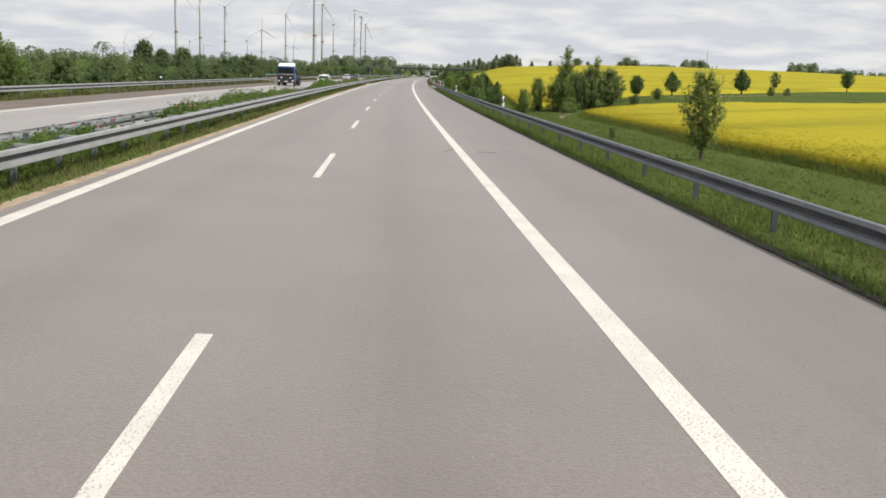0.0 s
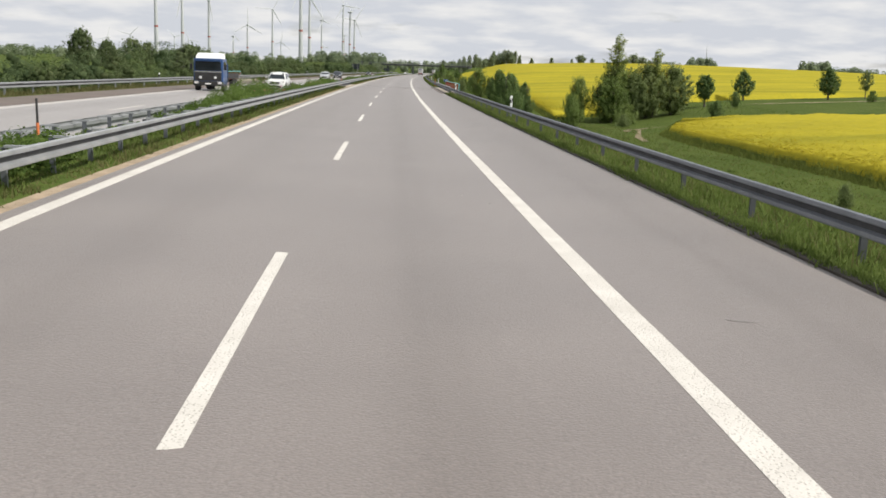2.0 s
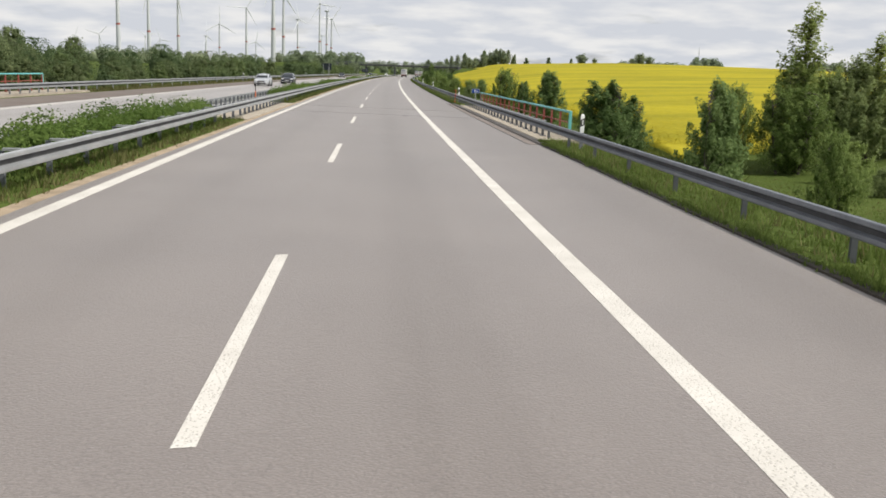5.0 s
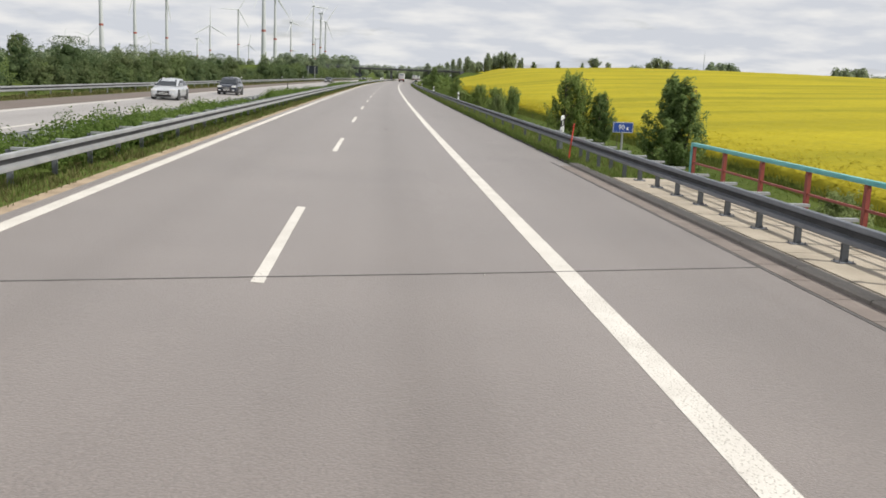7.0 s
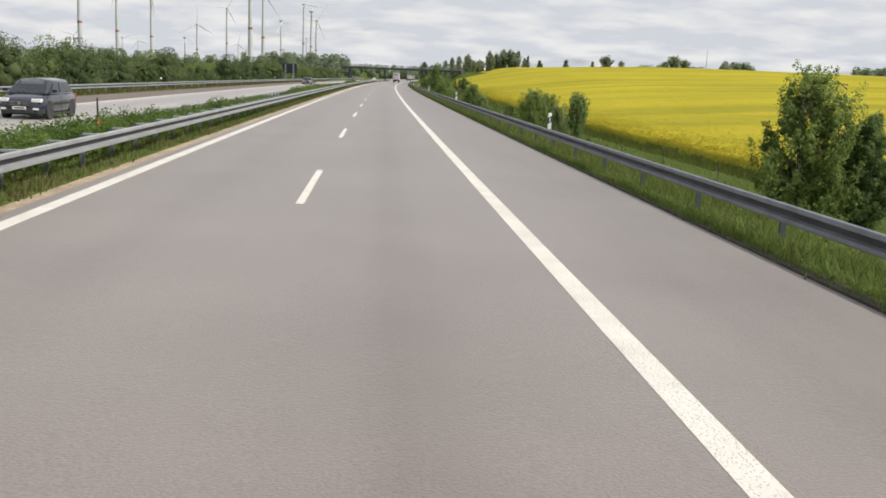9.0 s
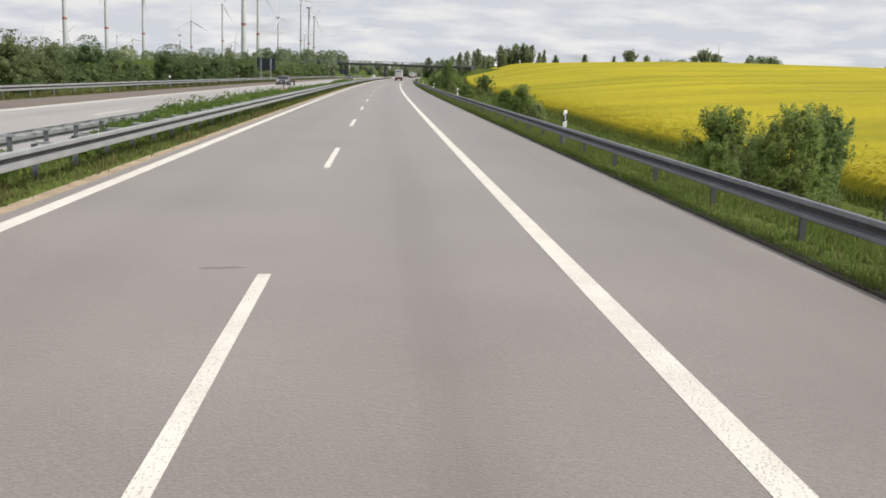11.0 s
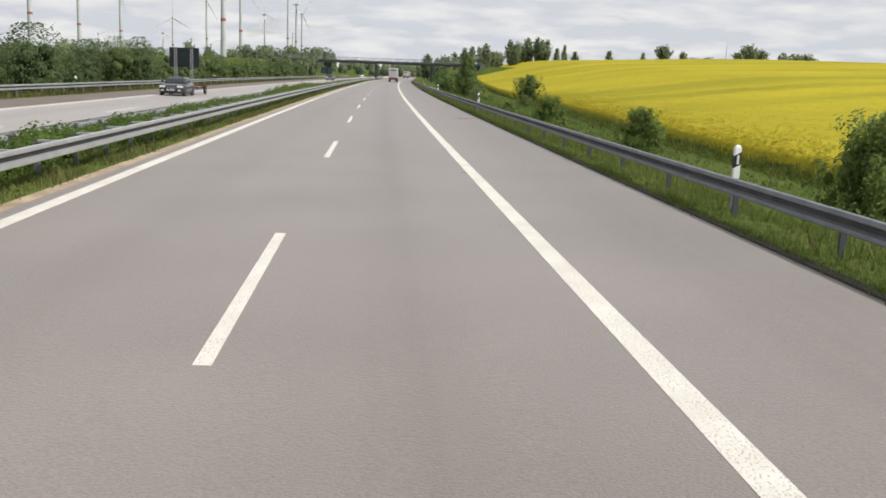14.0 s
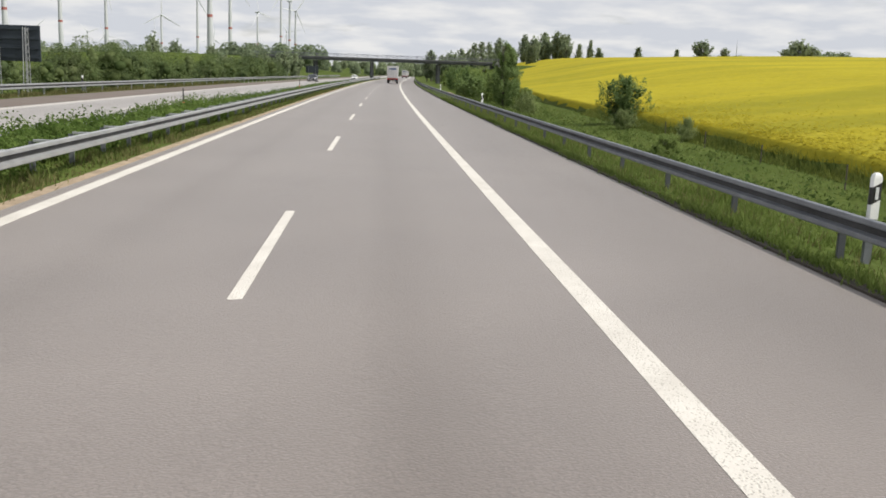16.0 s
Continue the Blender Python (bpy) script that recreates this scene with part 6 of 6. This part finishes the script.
    part("badge", Shape().tube((0, L / 2 + 0.02, nose - 0.24), (0, L / 2 + 0.05, nose - 0.24), 0.06, n=14), M_CHROME, root)
    part("air_intake", Shape().box(0, L / 2 - 0.03, clear + 0.14, hw * 1.2, 0.12, 0.16), M_FRAME, root, bevel=0.02)
    part("number_plate", Shape().box(0, L / 2 + 0.04, clear + 0.27, 0.52, 0.02, 0.11), M_WHITE, root)
    part("plate_bar", Shape().box(0, L / 2 + 0.052, clear + 0.27, 0.40, 0.006, 0.05), M_FRAME, root)
    return root


def oncoming(s, u, length):
    return facing(s + length / 2, u, 0.0, 180)


car("suv", "large white sport utility vehicle on the opposite lane", oncoming(136.9, -9.75, 5.0), M_CARW, 5.0, 1.93, 1.76, 1.12, 1.0, 1.95, 4.55, 1.35, 4.45, 0.26, 0.39, bars=True)
car("hatchback", "silver compact hatchback on the opposite carriageway", oncoming(234.6, -13.6, 4.3), M_CARS, 4.3, 1.82, 1.50, 0.97, 0.80, 1.95, 3.45, 0.85, 3.85, 0.17, 0.33)
car("compact_van", "dark blue compact van on the opposite carriageway", oncoming(255.0, -12.75, 4.4), M_CARD, 4.4, 1.8, 1.62, 1.02, 0.88, 1.75, 3.85, 0.85, 4.0, 0.18, 0.33)
sedan = car("sedan", "anthracite sedan towing a low trailer on the opposite carriageway", oncoming(405.0, -14.1, 4.55), M_CARG, 4.55, 1.82, 1.42, 0.96, 0.80, 1.95, 3.55, 1.35, 3.55, 0.17, 0.33, box=0.03)
car("estate_car", "dark blue estate car far down the opposite carriageway", oncoming(570.0, -13.6, 4.5), M_CARD, 4.5, 1.8, 1.48, 0.98, 0.84, 1.8, 4.1, 1.1, 4.05, 0.18, 0.32)
car("small_car", "white small car far down the opposite carriageway", oncoming(650.0, -9.7, 4.0), M_CARW, 4.0, 1.7, 1.5, 0.98, 0.85, 1.6, 3.6, 0.95, 3.5, 0.18, 0.3)

root = thing("car_trailer", "empty low car trailer with dark mudguards behind the sedan", "trailer", oncoming(410.8, -14.0, 3.2))
part("frame", Shape().box(-0.7, 0, 0.5, 0.08, 3.0, 0.1).box(0.7, 0, 0.5, 0.08, 3.0, 0.1).box(0, 1.4, 0.5, 1.4, 0.08, 0.1).box(0, -1.4, 0.5, 1.4, 0.08, 0.1).box(0, 0, 0.5, 1.4, 0.08, 0.1), M_FRAME, root)
part("drawbar", Shape().tube((-0.6, 1.4, 0.48), (0, 2.7, 0.45), 0.04, n=8).tube((0.6, 1.4, 0.48), (0, 2.7, 0.45), 0.04, n=8), M_FRAME, root)
part("loading_bed", Shape().box(0, 0.2, 0.58, 1.5, 2.2, 0.04), M_ZINCD, root)
for sx in (-1, 1):
    wheel(root, sx * 0.92, -0.5, 0.30, 0.18)
    part("mudguard", Shape().box(sx * 0.92, -0.5, 0.68, 0.26, 0.8, 0.05), M_FRAME, root, bevel=0.02)
part("light_bar", Shape().box(0, -1.62, 0.6, 1.7, 0.06, 0.14), M_REAR, root)

# blue lorry with a white wind deflector
root = thing("lorry", "blue flatbed lorry with a white roof wind deflector", "lorry", oncoming(125.7, -13.7, 7.6))
part("cab", Shape().loft([[Vector((x, 3.8 - y, z)) for x, z in ((-w, 0.55), (-w, 1.6), (-w * 0.97, 2.62), (w * 0.97, 2.62), (w, 1.6), (w, 0.55))] for y, w in ((0.0, 1.12), (0.1, 1.2), (1.9, 1.2), (1.95, 1.16))]), M_TRUCKB, root, bevel=0.04)
part("windscreen", Shape().box(0, 3.79, 2.02, 2.08, 0.06, 0.74), M_GLASS, root, bevel=0.02)
part("sun_visor", Shape().box(0, 3.9, 2.47, 2.1, 0.22, 0.1), M_TRUCKB, root, bevel=0.02)
part("wind_deflector", Shape().loft([[Vector((x * 1.08, 3.55 - y, z)) for x, z in ((-1, 2.6), (-0.96, h), (0.96, h), (1, 2.6))] for y, h in ((0.0, 2.66), (0.3, 2.86), (1.1, 3.08), (1.6, 3.08))]), M_WHITE, root, "white roof wind deflector", smooth=30)
part("grille", Shape().box(0, 3.82, 1.17, 2.16, 0.05, 0.66), M_FRAME, root, bevel=0.02)
part("stripe", Shape().box(0, 3.825, 1.56, 2.2, 0.03, 0.10), M_CHROME, root, "pale stripe below the windscreen")
part("bumper", Shape().box(0, 3.78, 0.62, 2.42, 0.22, 0.36), M_FRAME, root, bevel=0.03)
part("number_plate", Shape().box(0, 3.9, 0.6, 0.5, 0.02, 0.11), M_WHITE, root)
for sx in (-1, 1):
    part("headlight", Shape().box(sx * 0.95, 3.88, 0.68, 0.32, 0.06, 0.18), M_LAMP, root, bevel=0.02)
    part("fog_light", Shape().tube((sx * 0.6, 3.84, 1.1), (sx * 0.6, 3.9, 1.1), 0.11, n=14), M_LAMP, root)
    part("mirror", Shape().box(sx * 1.38, 3.7, 1.95, 0.2, 0.08, 0.45), M_FRAME, root, bevel=0.02)
    part("side_window", Shape().box(sx * 1.19, 2.9, 2.05, 0.04, 0.8, 0.62), M_GLASS, root, bevel=0.01)
    part("mudguard", Shape().tube((sx * 0.9, 2.7, 0.5), (sx * 1.2, 2.7, 0.5), 0.58, 0.58, 18), M_FRAME, root, smooth=40)
    wheel(root, sx * 1.02, 2.7, 0.48, 0.28)
    for y in (-1.6, -2.8):
        wheel(root, sx * 1.0, y, 0.48, 0.4)
part("flatbed", Shape().box(0, -1.1, 1.1, 2.4, 5.2, 0.16), M_FRAME, root, bevel=0.02)
part("chassis", Shape().box(0, -0.4, 0.8, 0.9, 6.2, 0.26), M_FRAME, root)
part("headboard", Shape().box(0, 1.5, 1.7, 2.4, 0.08, 1.1), M_TRUCKB, root)
for sx in (-1, 1):
    part("side_board", Shape().box(sx * 1.18, -1.1, 1.3, 0.05, 5.1, 0.3), M_FRAME, root)


# articulated lorry driving ahead
def box_lorry(m, label):
    root = thing("box_lorry", label, "lorry", m, "lorries ahead")
    part("body", Shape().box(0, 0, 2.55, 2.52, 12.6, 2.75), M_CURTAIN, root, bevel=0.04)
    for sx in (-1, 1):
        part("rear_door", Shape().box(sx * 0.62, -6.33, 2.62, 1.2, 0.05, 2.5), M_CURTAIN, root, "pale grey rear door", bevel=0.01)
        for x in (0.25, 0.85):
            part("lock_bar", Shape().tube((sx * x, -6.38, 1.4), (sx * x, -6.38, 3.85), 0.02, n=6), M_CHROME, root)
        part("tail_light", Shape().box(sx * 1.0, -6.4, 0.95, 0.36, 0.06, 0.14), M_REAR, root)
        part("mudflap", Shape().box(sx * 0.98, -5.6, 0.5, 0.5, 0.03, 0.6), M_FRAME, root)
        for y in (-4.9, -3.6, -2.3, 4.6):
            wheel(root, sx * 1.02, y, 0.5, 0.38)
        part("side_guard", Shape().box(sx * 1.2, 1.2, 0.75, 0.04, 4.6, 0.35), M_FRAME, root)
    part("lettering_bar", Shape().box(0, -6.37, 3.3, 1.7, 0.02, 0.28), M_TRUCKB, root)
    part("under_bar", Shape().box(0, -6.35, 0.6, 2.3, 0.1, 0.12), M_FRAME, root)
    part("lower_panel", Shape().box(0, -6.34, 1.1, 2.4, 0.08, 0.3), M_REDP, root)
    part("chassis", Shape().box(0, 0.2, 0.95, 1.0, 12.4, 0.3), M_FRAME, root)
    part("cab", Shape().box(0, 7.7, 2.1, 2.45, 2.2, 2.9), M_TRUCKB, root, bevel=0.1)
    for sx in (-1, 1):
        wheel(root, sx * 1.02, 7.9, 0.5, 0.3)
    return root


ahead = box_lorry(facing(606.0, 1.9), "grey box lorry driving ahead in the same lane")
copy_thing(ahead, facing(860.0, 2.0))
tagged(copy_thing(ahead, facing(1010.0, 1.6)), "grey box lorry far ahead on the motorway")
